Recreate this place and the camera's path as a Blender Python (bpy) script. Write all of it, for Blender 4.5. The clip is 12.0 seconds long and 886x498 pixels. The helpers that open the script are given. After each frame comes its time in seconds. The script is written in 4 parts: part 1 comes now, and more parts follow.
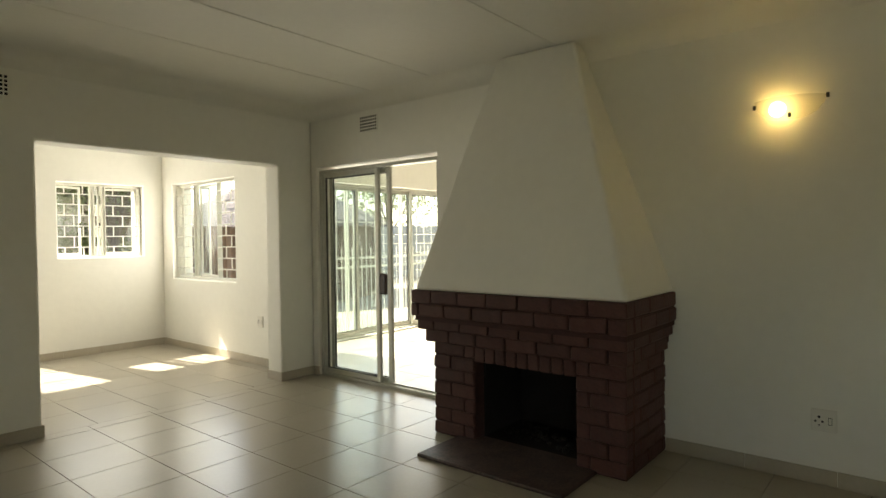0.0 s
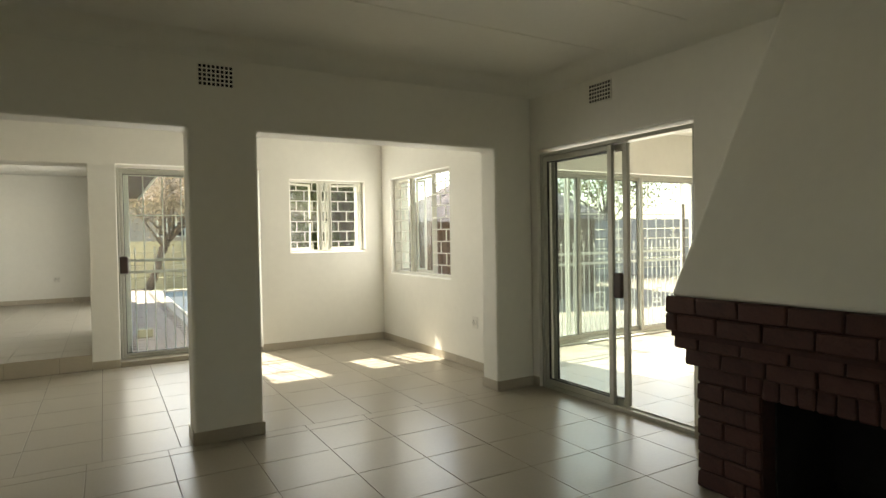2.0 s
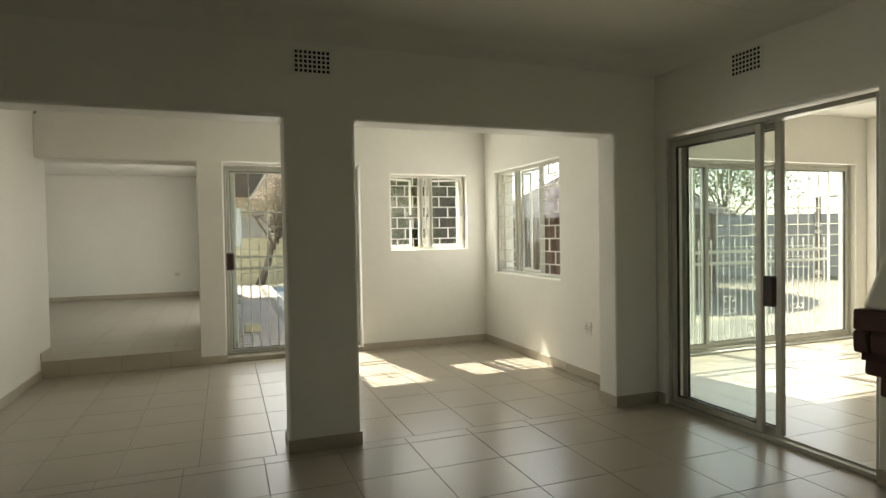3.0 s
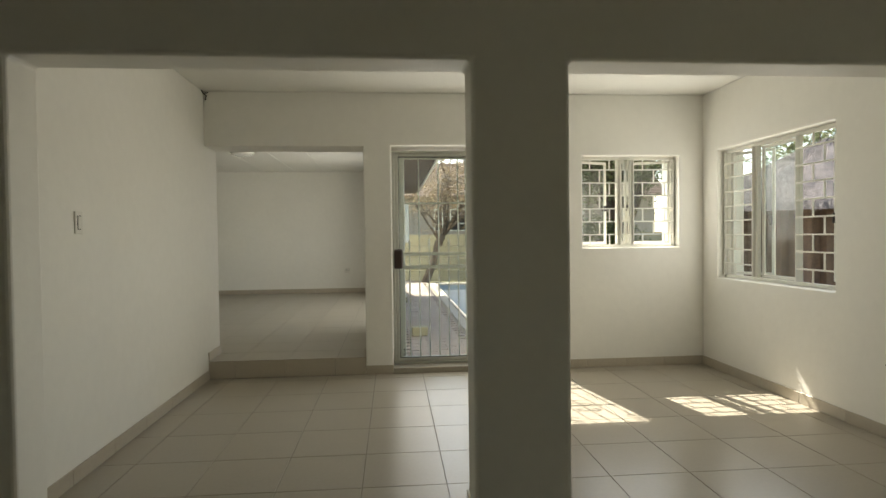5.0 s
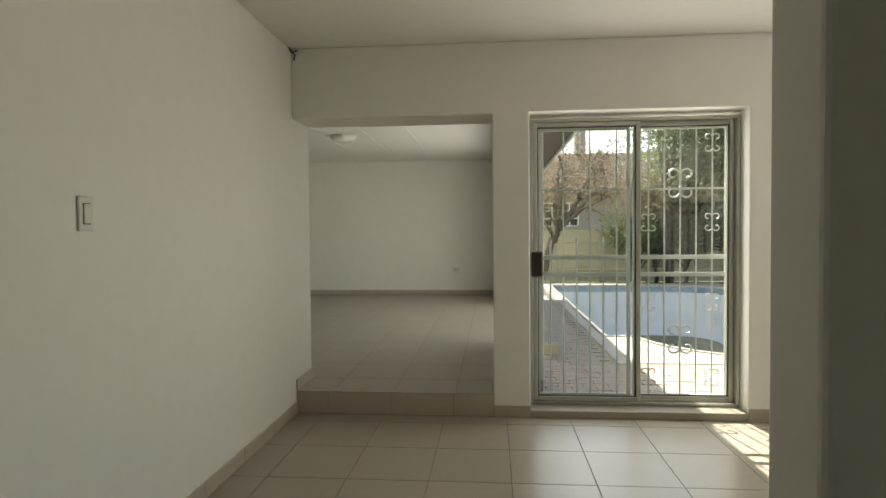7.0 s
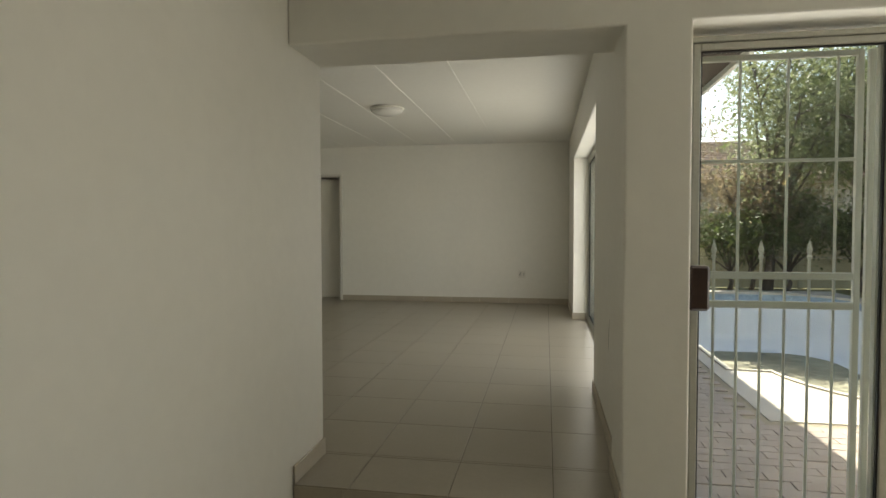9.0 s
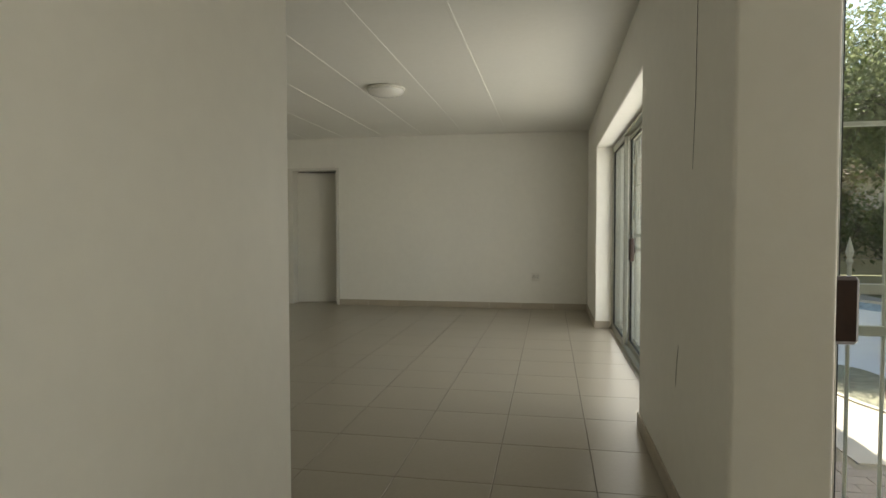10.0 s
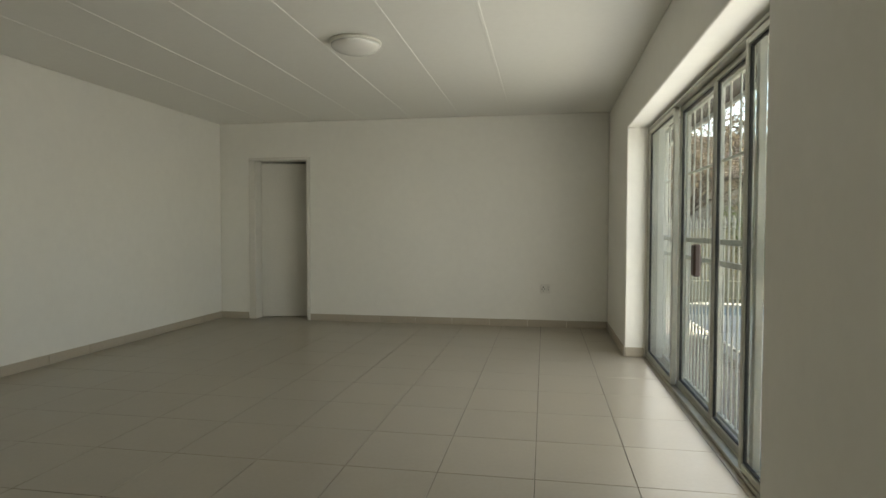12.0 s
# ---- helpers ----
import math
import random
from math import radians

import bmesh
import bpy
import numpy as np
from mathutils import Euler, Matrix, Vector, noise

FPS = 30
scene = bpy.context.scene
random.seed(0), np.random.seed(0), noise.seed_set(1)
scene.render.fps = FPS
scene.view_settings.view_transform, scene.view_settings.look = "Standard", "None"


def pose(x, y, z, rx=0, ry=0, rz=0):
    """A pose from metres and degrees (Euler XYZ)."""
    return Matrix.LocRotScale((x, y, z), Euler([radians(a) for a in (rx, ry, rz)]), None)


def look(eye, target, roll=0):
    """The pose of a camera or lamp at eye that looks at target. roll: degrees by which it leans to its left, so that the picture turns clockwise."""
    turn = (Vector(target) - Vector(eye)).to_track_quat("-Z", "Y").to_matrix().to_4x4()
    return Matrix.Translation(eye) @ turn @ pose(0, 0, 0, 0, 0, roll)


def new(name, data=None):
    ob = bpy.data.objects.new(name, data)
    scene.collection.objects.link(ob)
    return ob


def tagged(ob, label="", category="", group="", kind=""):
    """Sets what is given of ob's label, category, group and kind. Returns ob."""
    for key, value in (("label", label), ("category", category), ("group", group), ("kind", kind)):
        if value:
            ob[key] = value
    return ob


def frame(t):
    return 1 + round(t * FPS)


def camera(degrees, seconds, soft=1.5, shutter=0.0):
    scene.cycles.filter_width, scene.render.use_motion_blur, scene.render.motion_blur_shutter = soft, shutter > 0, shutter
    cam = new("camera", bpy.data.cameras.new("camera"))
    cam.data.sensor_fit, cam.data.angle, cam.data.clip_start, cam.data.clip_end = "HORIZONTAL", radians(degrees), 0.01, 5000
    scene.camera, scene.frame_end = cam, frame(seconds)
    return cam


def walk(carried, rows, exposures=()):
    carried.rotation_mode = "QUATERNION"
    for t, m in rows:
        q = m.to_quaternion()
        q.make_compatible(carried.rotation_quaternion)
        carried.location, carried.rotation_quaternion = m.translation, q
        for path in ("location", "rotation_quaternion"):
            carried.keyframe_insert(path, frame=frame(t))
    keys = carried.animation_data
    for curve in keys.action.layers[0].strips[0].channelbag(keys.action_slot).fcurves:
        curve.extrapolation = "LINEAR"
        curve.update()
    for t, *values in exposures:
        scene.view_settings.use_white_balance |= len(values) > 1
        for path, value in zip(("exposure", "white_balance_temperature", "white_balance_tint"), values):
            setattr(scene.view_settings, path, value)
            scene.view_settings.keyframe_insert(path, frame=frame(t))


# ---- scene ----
cam = camera(74.3, 12.0)
PATH = [
    (0, (-0.296, 0.249, 1.36), (1.248, 1.518, 1.321), -0.7),
    (0.5, (-0.169, 0.394, 1.355), (1.323, 1.726, 1.313), -0.7),
    (1, (-0.052, 0.541, 1.36), (1.314, 2.002, 1.315), -1.0),
    (1.5, (0.047, 0.697, 1.34), (1.234, 2.306, 1.295), -1.0),
    (2, (0.133, 0.913, 1.333), (1.136, 2.642, 1.291), -1.0),
    (2.5, (0.194, 1.074, 1.331), (1.038, 2.887, 1.287), -1.0),
    (3, (0.266, 1.319, 1.331), (0.964, 3.192, 1.285), -1.0),
    (5, (0.266, 2.461, 1.302), (0.437, 4.453, 1.258), -0.7),
    (5.5, (0.254, 2.764, 1.317), (0.296, 4.762, 1.269), -0.8),
    (6, (0.169, 3.12, 1.32), (0.103, 5.118, 1.271), -0.5),
    (6.5, (0.09, 3.442, 1.319), (-0.025, 5.438, 1.266), -0.5),
    (7, (-0.003, 3.853, 1.323), (-0.172, 5.845, 1.266), -0.5),
    (9, (-0.312, 5.539, 1.338), (-0.659, 7.507, 1.267), -0.1),
    (9.5, (-0.432, 5.921, 1.308), (-0.779, 7.889, 1.243), -0.1),
    (10, (-0.482, 6.333, 1.316), (-0.842, 8.299, 1.244), -0.1),
    (10.5, (-0.531, 6.69, 1.312), (-0.902, 8.655, 1.248), -0.0),
    (11, (-0.607, 7.060, 1.315), (-0.986, 9.023, 1.246), -0.1),
    (11.5, (-0.679, 7.388, 1.314), (-1.047, 9.352, 1.244), -0.1),
    (12, (-0.693, 7.729, 1.311), (-1.035, 9.698, 1.245), 0.1),
]
EXPOSURES = [(0, 2.57, 7900, 8), (1, 2.47, 7800, 8), (2, 2.18, 7700, 8), (3, 1.88, 7600, 8), (5, 1.66, 7500, 9), (7, 1.58, 7400, 8), (9, 1.46, 7600, 9), (12, 1.63, 7300, 8)]
walk(cam, [(t, look(eye, target, roll)) for t, eye, target, roll in PATH], EXPOSURES)

# ---- light: low-mid sun from the garden side, clear sky ----
SUN_DIR = Vector((0.18, -0.96, -1.0)).normalized()
world = bpy.data.worlds.new("sky")
scene.world = world
world.use_nodes = True
wn = world.node_tree
sky = wn.nodes.new("ShaderNodeTexSky")
sky.sky_type, sky.sun_disc = "NISHITA", False
sky.sun_elevation = math.asin(-SUN_DIR.z)
sky.sun_rotation = math.atan2(-SUN_DIR.x, -SUN_DIR.y)
wn.links.new(sky.outputs[0], wn.nodes["Background"].inputs[0])
wn.nodes["Background"].inputs[1].default_value = 0.14
sun = new("sun", bpy.data.lights.new("sun", "SUN"))
sun.data.energy, sun.data.angle, sun.data.color = 5.0, radians(0.5), (1.0, 0.99, 0.97)
sun.matrix_world = look((0, 0, 8), Vector((0, 0, 8)) + SUN_DIR)


def window_lamp(x, y, z, rz, w, h, power):
    """The sky's light in an opening: an area lamp that faces into the room."""
    d = bpy.data.lights.new("daylight", "AREA")
    d.shape, d.size, d.size_y, d.energy, d.color = "RECTANGLE", w, h, power, (0.95, 0.98, 1.0)
    ob = new("daylight", d)
    ob.matrix_world = pose(x, y, z, -90, 0, rz)
    return ob


window_lamp(1.0, 8.13, 1.15, 0, 1.4, 1.9, 4.2)
window_lamp(2.6, 8.08, 1.62, 0, 0.9, 0.8, 1.6)
window_lamp(3.37, 7.0, 1.5, -90, 1.4, 1.1, 3.2)
window_lamp(0.20, 11.55, 1.2, -90, 3.1, 1.95, 10)
window_lamp(5.7, 6.24, 1.2, 0, 3.2, 1.9, 10)
# warm fill lamp for the living room, in a west opening added out of view
window_lamp(-3.39, -1.6, 1.5, 90, 2.3, 1.1, 1.4).data.color = (1.0, 0.95, 0.82)

# ---- materials ----


def mat(name, col, rough=0.6, metal=0.0, var=0.08, scale=6.0, fine=60.0, bump=0.15, dist=0.004, spec=0.5, rnd=0.0, dark=None):
    m = bpy.data.materials.new(name)
    m.use_nodes = True
    nt = m.node_tree
    b = nt.nodes["Principled BSDF"]
    b.inputs["Roughness"].default_value = rough
    b.inputs["Metallic"].default_value = metal
    b.inputs["Specular IOR Level"].default_value = spec
    tc = nt.nodes.new("ShaderNodeTexCoord")
    n1 = nt.nodes.new("ShaderNodeTexNoise")
    n1.inputs["Scale"].default_value, n1.inputs["Detail"].default_value = scale, 4
    n2 = nt.nodes.new("ShaderNodeTexNoise")
    n2.inputs["Scale"].default_value, n2.inputs["Detail"].default_value = fine, 3
    for n in (n1, n2):
        nt.links.new(tc.outputs["Object"], n.inputs["Vector"])
    add = nt.nodes.new("ShaderNodeMath")
    add.operation = "ADD"
    nt.links.new(n1.outputs[0], add.inputs[0])
    nt.links.new(n2.outputs[0], add.inputs[1])
    val = add.outputs[0]
    if rnd:
        oi = nt.nodes.new("ShaderNodeObjectInfo")
        mul = nt.nodes.new("ShaderNodeMath")
        mul.operation = "MULTIPLY_ADD"
        nt.links.new(oi.outputs["Random"], mul.inputs[0])
        mul.inputs[1].default_value = rnd
        nt.links.new(val, mul.inputs[2])
        val = mul.outputs[0]
    ramp = nt.nodes.new("ShaderNodeMapRange")
    ramp.inputs["From Min"].default_value, ramp.inputs["From Max"].default_value = 0.6, 1.4 + rnd
    nt.links.new(val, ramp.inputs["Value"])
    mix = nt.nodes.new("ShaderNodeMix")
    mix.data_type = "RGBA"
    lo = dark or [c * (1 - var) for c in col]
    hi = [min(1, c * (1 + var)) for c in col]
    mix.inputs[6].default_value, mix.inputs[7].default_value = (*lo, 1), (*hi, 1)
    nt.links.new(ramp.outputs[0], mix.inputs[0])
    nt.links.new(mix.outputs[2], b.inputs["Base Color"])
    if bump:
        bp = nt.nodes.new("ShaderNodeBump")
        bp.inputs["Strength"].default_value, bp.inputs["Distance"].default_value = bump, dist
        nt.links.new(add.outputs[0], bp.inputs["Height"])
        nt.links.new(bp.outputs[0], b.inputs["Normal"])
    return m


PLASTER = mat("painted_plaster", (0.84, 0.825, 0.765), 0.55, var=0.025, scale=1.6, fine=14, bump=0.25, dist=0.006)
CEILING = mat("ceiling_paint", (0.84, 0.83, 0.78), 0.6, var=0.02, scale=1.2, fine=20, bump=0.12)
TILE = mat("beige_floor_tile", (0.35, 0.315, 0.252), 0.28, var=0.07, scale=3.0, fine=45, bump=0.05, dist=0.002, rnd=0.25)
SKIRT = mat("skirting_tile", (0.45, 0.40, 0.32), 0.35, var=0.08, scale=4, fine=50, bump=0.05, rnd=0.3)
GROUT = mat("grey_grout", (0.16, 0.145, 0.12), 0.9, var=0.2, scale=8, fine=90, bump=0.3)
BRICK = mat("dark_red_brick", (0.082, 0.029, 0.023), 0.65, var=0.35, scale=9, fine=70, bump=0.6, dist=0.006, rnd=0.5)
MORTAR = mat("dark_mortar", (0.062, 0.024, 0.019), 0.9, var=0.25, scale=20, fine=90, bump=0.6)
SOOT = mat("soot", (0.012, 0.011, 0.010), 0.95, var=0.4, scale=10, fine=60, bump=0.5)
HEARTH = mat("hearth_slab", (0.09, 0.055, 0.048), 0.55, dark=(0.014, 0.013, 0.013), var=0.4, scale=7, fine=60, bump=0.3)
ALU = mat("aluminium", (0.52, 0.52, 0.47), 0.42, metal=0.7, var=0.1, scale=15, fine=120, bump=0.03)
ALUDARK = mat("dark_seal", (0.03, 0.03, 0.03), 0.6, var=0.2, bump=0)
WHITESTEEL = mat("white_painted_steel", (0.78, 0.77, 0.70), 0.4, var=0.06, scale=12, fine=90, bump=0.1)
LOCKBOX = mat("brown_lock_case", (0.035, 0.018, 0.013), 0.4, var=0.2, scale=20, bump=0.05)
PLASTIC = mat("white_plastic", (0.76, 0.74, 0.68), 0.35, var=0.03, bump=0)
DARKHOLE = mat("dark_opening", (0.01, 0.01, 0.01), 0.9, var=0.2, bump=0)
DOORPAINT = mat("white_door_paint", (0.70, 0.68, 0.62), 0.45, var=0.04, scale=3, fine=40, bump=0.08)
PAVER = mat("brown_brick_paver", (0.36, 0.29, 0.24), 0.8, var=0.25, scale=8, fine=70, bump=0.5, rnd=0.5)
SAND = mat("sandy_soil", (0.30, 0.25, 0.18), 0.95, var=0.3, scale=3, fine=40, bump=0.6, dist=0.02)
GROUND = mat("dry_lawn", (0.20, 0.19, 0.09), 0.95, var=0.4, scale=1.2, fine=30, bump=0.8, dist=0.03)
POOLWHITE = mat("pool_white_paint", (0.78, 0.79, 0.80), 0.6, var=0.05, scale=3, fine=40, bump=0.2)
POOLTILE = mat("pool_blue_mosaic", (0.25, 0.34, 0.41), 0.3, var=0.6, scale=18, fine=40, bump=0.05)
POOLFLOOR = mat("stained_pool_floor", (0.42, 0.39, 0.27), 0.8, dark=(0.15, 0.13, 0.08), scale=0.9, fine=7, bump=0.2)
RIMSTONE = mat("pale_paving", (0.50, 0.45, 0.38), 0.85, var=0.15, scale=5, fine=60, bump=0.3)
VIBRA = mat("cream_concrete_panel", (0.48, 0.43, 0.28), 0.85, var=0.15, scale=3, fine=40, bump=0.4, rnd=0.3)
VIBRAGREY = mat("grey_concrete_panel", (0.30, 0.29, 0.28), 0.85, var=0.2, scale=3, fine=40, bump=0.4, rnd=0.3)
HOUSEWALL = mat("neighbour_plaster", (0.36, 0.31, 0.27), 0.85, var=0.12, scale=1, fine=20, bump=0.2)
ROOFTILE = mat("roof_tile", (0.22, 0.14, 0.10), 0.8, var=0.35, scale=4, fine=30, bump=0.5, rnd=0.3)
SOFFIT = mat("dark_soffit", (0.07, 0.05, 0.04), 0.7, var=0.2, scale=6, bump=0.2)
FASCIA = mat("white_fascia", (0.75, 0.74, 0.70), 0.5, var=0.05)
THATCH = mat("thatch", (0.16, 0.14, 0.13), 0.95, var=0.5, scale=7, fine=80, bump=1.0, dist=0.05)
POLE = mat("dark_timber_pole", (0.11, 0.075, 0.05), 0.7, var=0.3, scale=12, bump=0.4)
BARK = mat("bark", (0.10, 0.075, 0.055), 0.9, var=0.4, scale=12, fine=60, bump=0.9, dist=0.02)
LEAF = mat("green_leaf", (0.10, 0.13, 0.04), 0.55, var=0.5, scale=1.5, fine=9, bump=0)
LEAFPALE = mat("pale_olive_leaf", (0.20, 0.22, 0.11), 0.55, var=0.4, scale=1.5, fine=9, bump=0)
LEAFDRY = mat("dry_brown_leaf", (0.24, 0.18, 0.11), 0.7, var=0.4, scale=2, fine=9, bump=0)
for lm in (LEAF, LEAFPALE, LEAFDRY):   # thin leaves let light through
    l_nt = lm.node_tree
    l_mix, l_tl = l_nt.nodes.new("ShaderNodeMixShader"), l_nt.nodes.new("ShaderNodeBsdfTranslucent")
    l_b = l_nt.nodes["Principled BSDF"]
    l_mix.inputs[0].default_value = 0.5
    l_nt.links.new(l_b.inputs["Base Color"].links[0].from_socket, l_tl.inputs["Color"])
    l_nt.links.new(l_b.outputs[0], l_mix.inputs[1])
    l_nt.links.new(l_tl.outputs[0], l_mix.inputs[2])
    l_nt.links.new(l_mix.outputs[0], l_nt.nodes["Material Output"].inputs[0])
CABLE = mat("dark_crack", (0.09, 0.085, 0.07), 0.9, bump=0)

GLASS = bpy.data.materials.new("clear_glass")
GLASS.use_nodes = True
gn = GLASS.node_tree
gn.nodes.clear()
g_out = gn.nodes.new("ShaderNodeOutputMaterial")
g_mix = gn.nodes.new("ShaderNodeMixShader")
g_tr = gn.nodes.new("ShaderNodeBsdfTransparent")
g_gl = gn.nodes.new("ShaderNodeBsdfGlossy")
g_lw = gn.nodes.new("ShaderNodeLayerWeight")
g_lw.inputs["Blend"].default_value = 0.5
g_pw = gn.nodes.new("ShaderNodeMath")
g_pw.operation = "POWER"
g_pw.inputs[1].default_value = 4.0
g_fr = gn.nodes.new("ShaderNodeMath")
g_fr.operation = "MULTIPLY_ADD"
g_fr.inputs[1].default_value, g_fr.inputs[2].default_value = 0.28, 0.03
gn.links.new(g_lw.outputs["Facing"], g_pw.inputs[0])
gn.links.new(g_pw.outputs[0], g_fr.inputs[0])
g_tr.inputs["Color"].default_value = (0.93, 0.96, 0.95, 1)
g_gl.inputs["Roughness"].default_value = 0.01
gn.links.new(g_fr.outputs[0], g_mix.inputs[0])
gn.links.new(g_tr.outputs[0], g_mix.inputs[1])
gn.links.new(g_gl.outputs[0], g_mix.inputs[2])
g_dust, g_film = gn.nodes.new("ShaderNodeBsdfTranslucent"), gn.nodes.new("ShaderNodeMixShader")
g_dust.inputs["Color"].default_value = (0.8, 0.8, 0.76, 1)
g_film.inputs[0].default_value = 0.008   # thin film of dust on the panes
gn.links.new(g_mix.outputs[0], g_film.inputs[1])
gn.links.new(g_dust.outputs[0], g_film.inputs[2])
gn.links.new(g_film.outputs[0], g_out.inputs[0])

OPAL = mat("opal_glass", (0.82, 0.81, 0.77), 0.18, var=0.03, bump=0)
GLOW = bpy.data.materials.new("lit_bulb")
GLOW.use_nodes = True
GLOW.node_tree.nodes["Principled BSDF"].inputs["Emission Color"].default_value = (1.0, 0.72, 0.26, 1)
GLOW.node_tree.nodes["Principled BSDF"].inputs["Emission Strength"].default_value = 3.2

# ---- mesh helpers ----


def finish(name, bm, material, parent=None, smooth=False):
    me = bpy.data.meshes.new(name)
    bmesh.ops.recalc_face_normals(bm, faces=bm.faces)
    bm.to_mesh(me)
    bm.free()
    me.materials.append(material)
    if smooth:
        for p in me.polygons:
            p.use_smooth = True
    ob = new(name, me)
    if parent:
        ob.parent = parent
    return ob


def add_box(bm, x0, x1, y0, y1, z0, z1, bevel=0.0):
    vs = [bm.verts.new((x, y, z)) for x in (x0, x1) for y in (y0, y1) for z in (z0, z1)]
    fs = [bm.faces.new([vs[i] for i in q]) for q in ((0, 1, 3, 2), (4, 6, 7, 5), (0, 4, 5, 1), (2, 3, 7, 6), (0, 2, 6, 4), (1, 5, 7, 3))]
    if bevel:
        es = list({e for f in fs for e in f.edges})
        bmesh.ops.bevel(bm, geom=es, offset=bevel, segments=1, affect="EDGES", profile=0.5)


def boxes(name, material, items, parent=None, bevel=0.0):
    bm = bmesh.new()
    for it in items:
        add_box(bm, *it, bevel=bevel)
    return finish(name, bm, material, parent)


def box(name, material, x0, x1, y0, y1, z0, z1, parent=None, bevel=0.0):
    return boxes(name, material, [(x0, x1, y0, y1, z0, z1)], parent, bevel)


def empty(name, m=None):
    e = new(name)
    e.empty_display_size = 0.1
    if m is not None:
        e.matrix_world = m
    return e


def wall(name, axis, p0, p1, a0, a1, z0, z1, holes=(), material=PLASTER, label="", rounding=0.012):
    """A wall with thickness p0..p1 across axis ('x' or 'y'), running a0..a1 along the other, with holes (a, a, z, z) through it."""
    cs = sorted({a0, a1, *(h for q in holes for h in q[:2])})
    zs = sorted({z0, z1, *(h for q in holes for h in q[2:])})

    def solid(i, j):
        if not (0 <= i < len(cs) - 1 and 0 <= j < len(zs) - 1):
            return False
        c, z = (cs[i] + cs[i + 1]) / 2, (zs[j] + zs[j + 1]) / 2
        return not any(q[0] < c < q[1] and q[2] < z < q[3] for q in holes)

    bm, made = bmesh.new(), {}

    def v(i, j, k):
        if (i, j, k) not in made:
            p = (p0, p1)[k]
            made[i, j, k] = bm.verts.new((p, cs[i], zs[j]) if axis == "x" else (cs[i], p, zs[j]))
        return made[i, j, k]

    for i in range(len(cs) - 1):
        for j in range(len(zs) - 1):
            if not solid(i, j):
                continue
            for k in (0, 1):
                bm.faces.new([v(i, j, k), v(i + 1, j, k), v(i + 1, j + 1, k), v(i, j + 1, k)])
            for di, dj, e in ((-1, 0, ((0, 0), (0, 1))), (1, 0, ((1, 0), (1, 1))), (0, -1, ((0, 0), (1, 0))), (0, 1, ((0, 1), (1, 1)))):
                if not solid(i + di, j + dj):
                    (a, b), (c, d) = e
                    bm.faces.new([v(i + a, j + b, 0), v(i + c, j + d, 0), v(i + c, j + d, 1), v(i + a, j + b, 1)])
    ob = finish(name, bm, material)
    if rounding:
        bv = ob.modifiers.new("rounding", "BEVEL")
        bv.width, bv.segments, bv.limit_method, bv.angle_limit = rounding, 3, "ANGLE", radians(40)
    return tagged(ob, label or "white painted plaster wall with rounded corners", "wall", kind="structure")


def tube(bm, pts, r, sides=6):
    """A bent round bar through pts."""
    rings = []
    for i, p in enumerate(pts):
        p = Vector(p)
        d = (Vector(pts[min(i + 1, len(pts) - 1)]) - Vector(pts[max(i - 1, 0)])).normalized()
        up = Vector((0, 0, 1)) if abs(d.z) < 0.9 else Vector((0, 1, 0))
        s = d.cross(up).normalized()
        u = s.cross(d)
        rr = r[i] if isinstance(r, (list, tuple)) else r
        rings.append([bm.verts.new(p + (s * math.cos(a) + u * math.sin(a)) * rr) for a in (2 * math.pi * k / sides for k in range(sides))])
    for a, b in zip(rings, rings[1:]):
        for k in range(sides):
            bm.faces.new([a[k], a[(k + 1) % sides], b[(k + 1) % sides], b[k]])
    bm.faces.new(rings[0])
    bm.faces.new(rings[-1])


def lathe(bm, profile, n=28, centre=(0, 0, 0)):
    rings = [[bm.verts.new((centre[0] + r * math.cos(2 * math.pi * k / n), centre[1] + r * math.sin(2 * math.pi * k / n), centre[2] + z)) for k in range(n)] for r, z in profile]
    for a, b in zip(rings, rings[1:]):
        for k in range(n):
            bm.faces.new([a[k], a[(k + 1) % n], b[(k + 1) % n], b[k]])
    bm.faces.new(rings[0])
    bm.faces.new(rings[-1])


# ---- the plan, in metres ----
CEIL = 2.66
UP = 0.165          # floor of the far room
HEAD = 2.07         # height of the wide openings
LX0, LX1 = -3.2, 3.42   # living room
LY0 = -3.0
W1A, W1B = 5.0, 5.23    # wall with the two wide openings
MX0, MX1 = -1.45, 3.33  # middle room
W2A, W2B = 8.02, 8.40   # garden wall of the middle room
RX0, RX1, RY1 = -4.82, 0.03, 14.69   # far room
PD = (0.26, 1.75, 0.0, 2.165)        # garden door
SLY = (3.36, 4.92)                   # living room sliding door
SL3 = (9.84, 13.21)                  # far room sliding door
SX1, SY1 = 7.6, 6.2                  # sun room

wall("wall_openings", "y", W1A, W1B, LX0 - 0.25, LX1, 0, CEIL, [(-1.30, 0.615, 0, HEAD), (1.055, 3.03, 0, HEAD)], rounding=0.02)
wall("wall_garden", "y", W2A, W2B, MX0, MX1 + 0.3, 0, CEIL, [(MX0, 0.0, 0, 2.155), PD, (2.11, 3.09, 1.168, 2.067)])
wall("wall_middle_west", "x", MX0 - 0.2, MX0, W1B, W2B, 0, CEIL)
wall("wall_middle_east", "x", MX1, MX1 + 0.27, W1B, W2A, 0, CEIL, [(6.28, 7.76, 0.88, 2.08)])
wall("wall_living_east", "x", LX1, LX1 + 0.22, LY0, W1B, 0, CEIL, [(*SLY, 0, HEAD)])
wall("wall_living_south", "y", LY0 - 0.2, LY0, LX0 - 0.25, LX1 + 0.22, 0, CEIL)
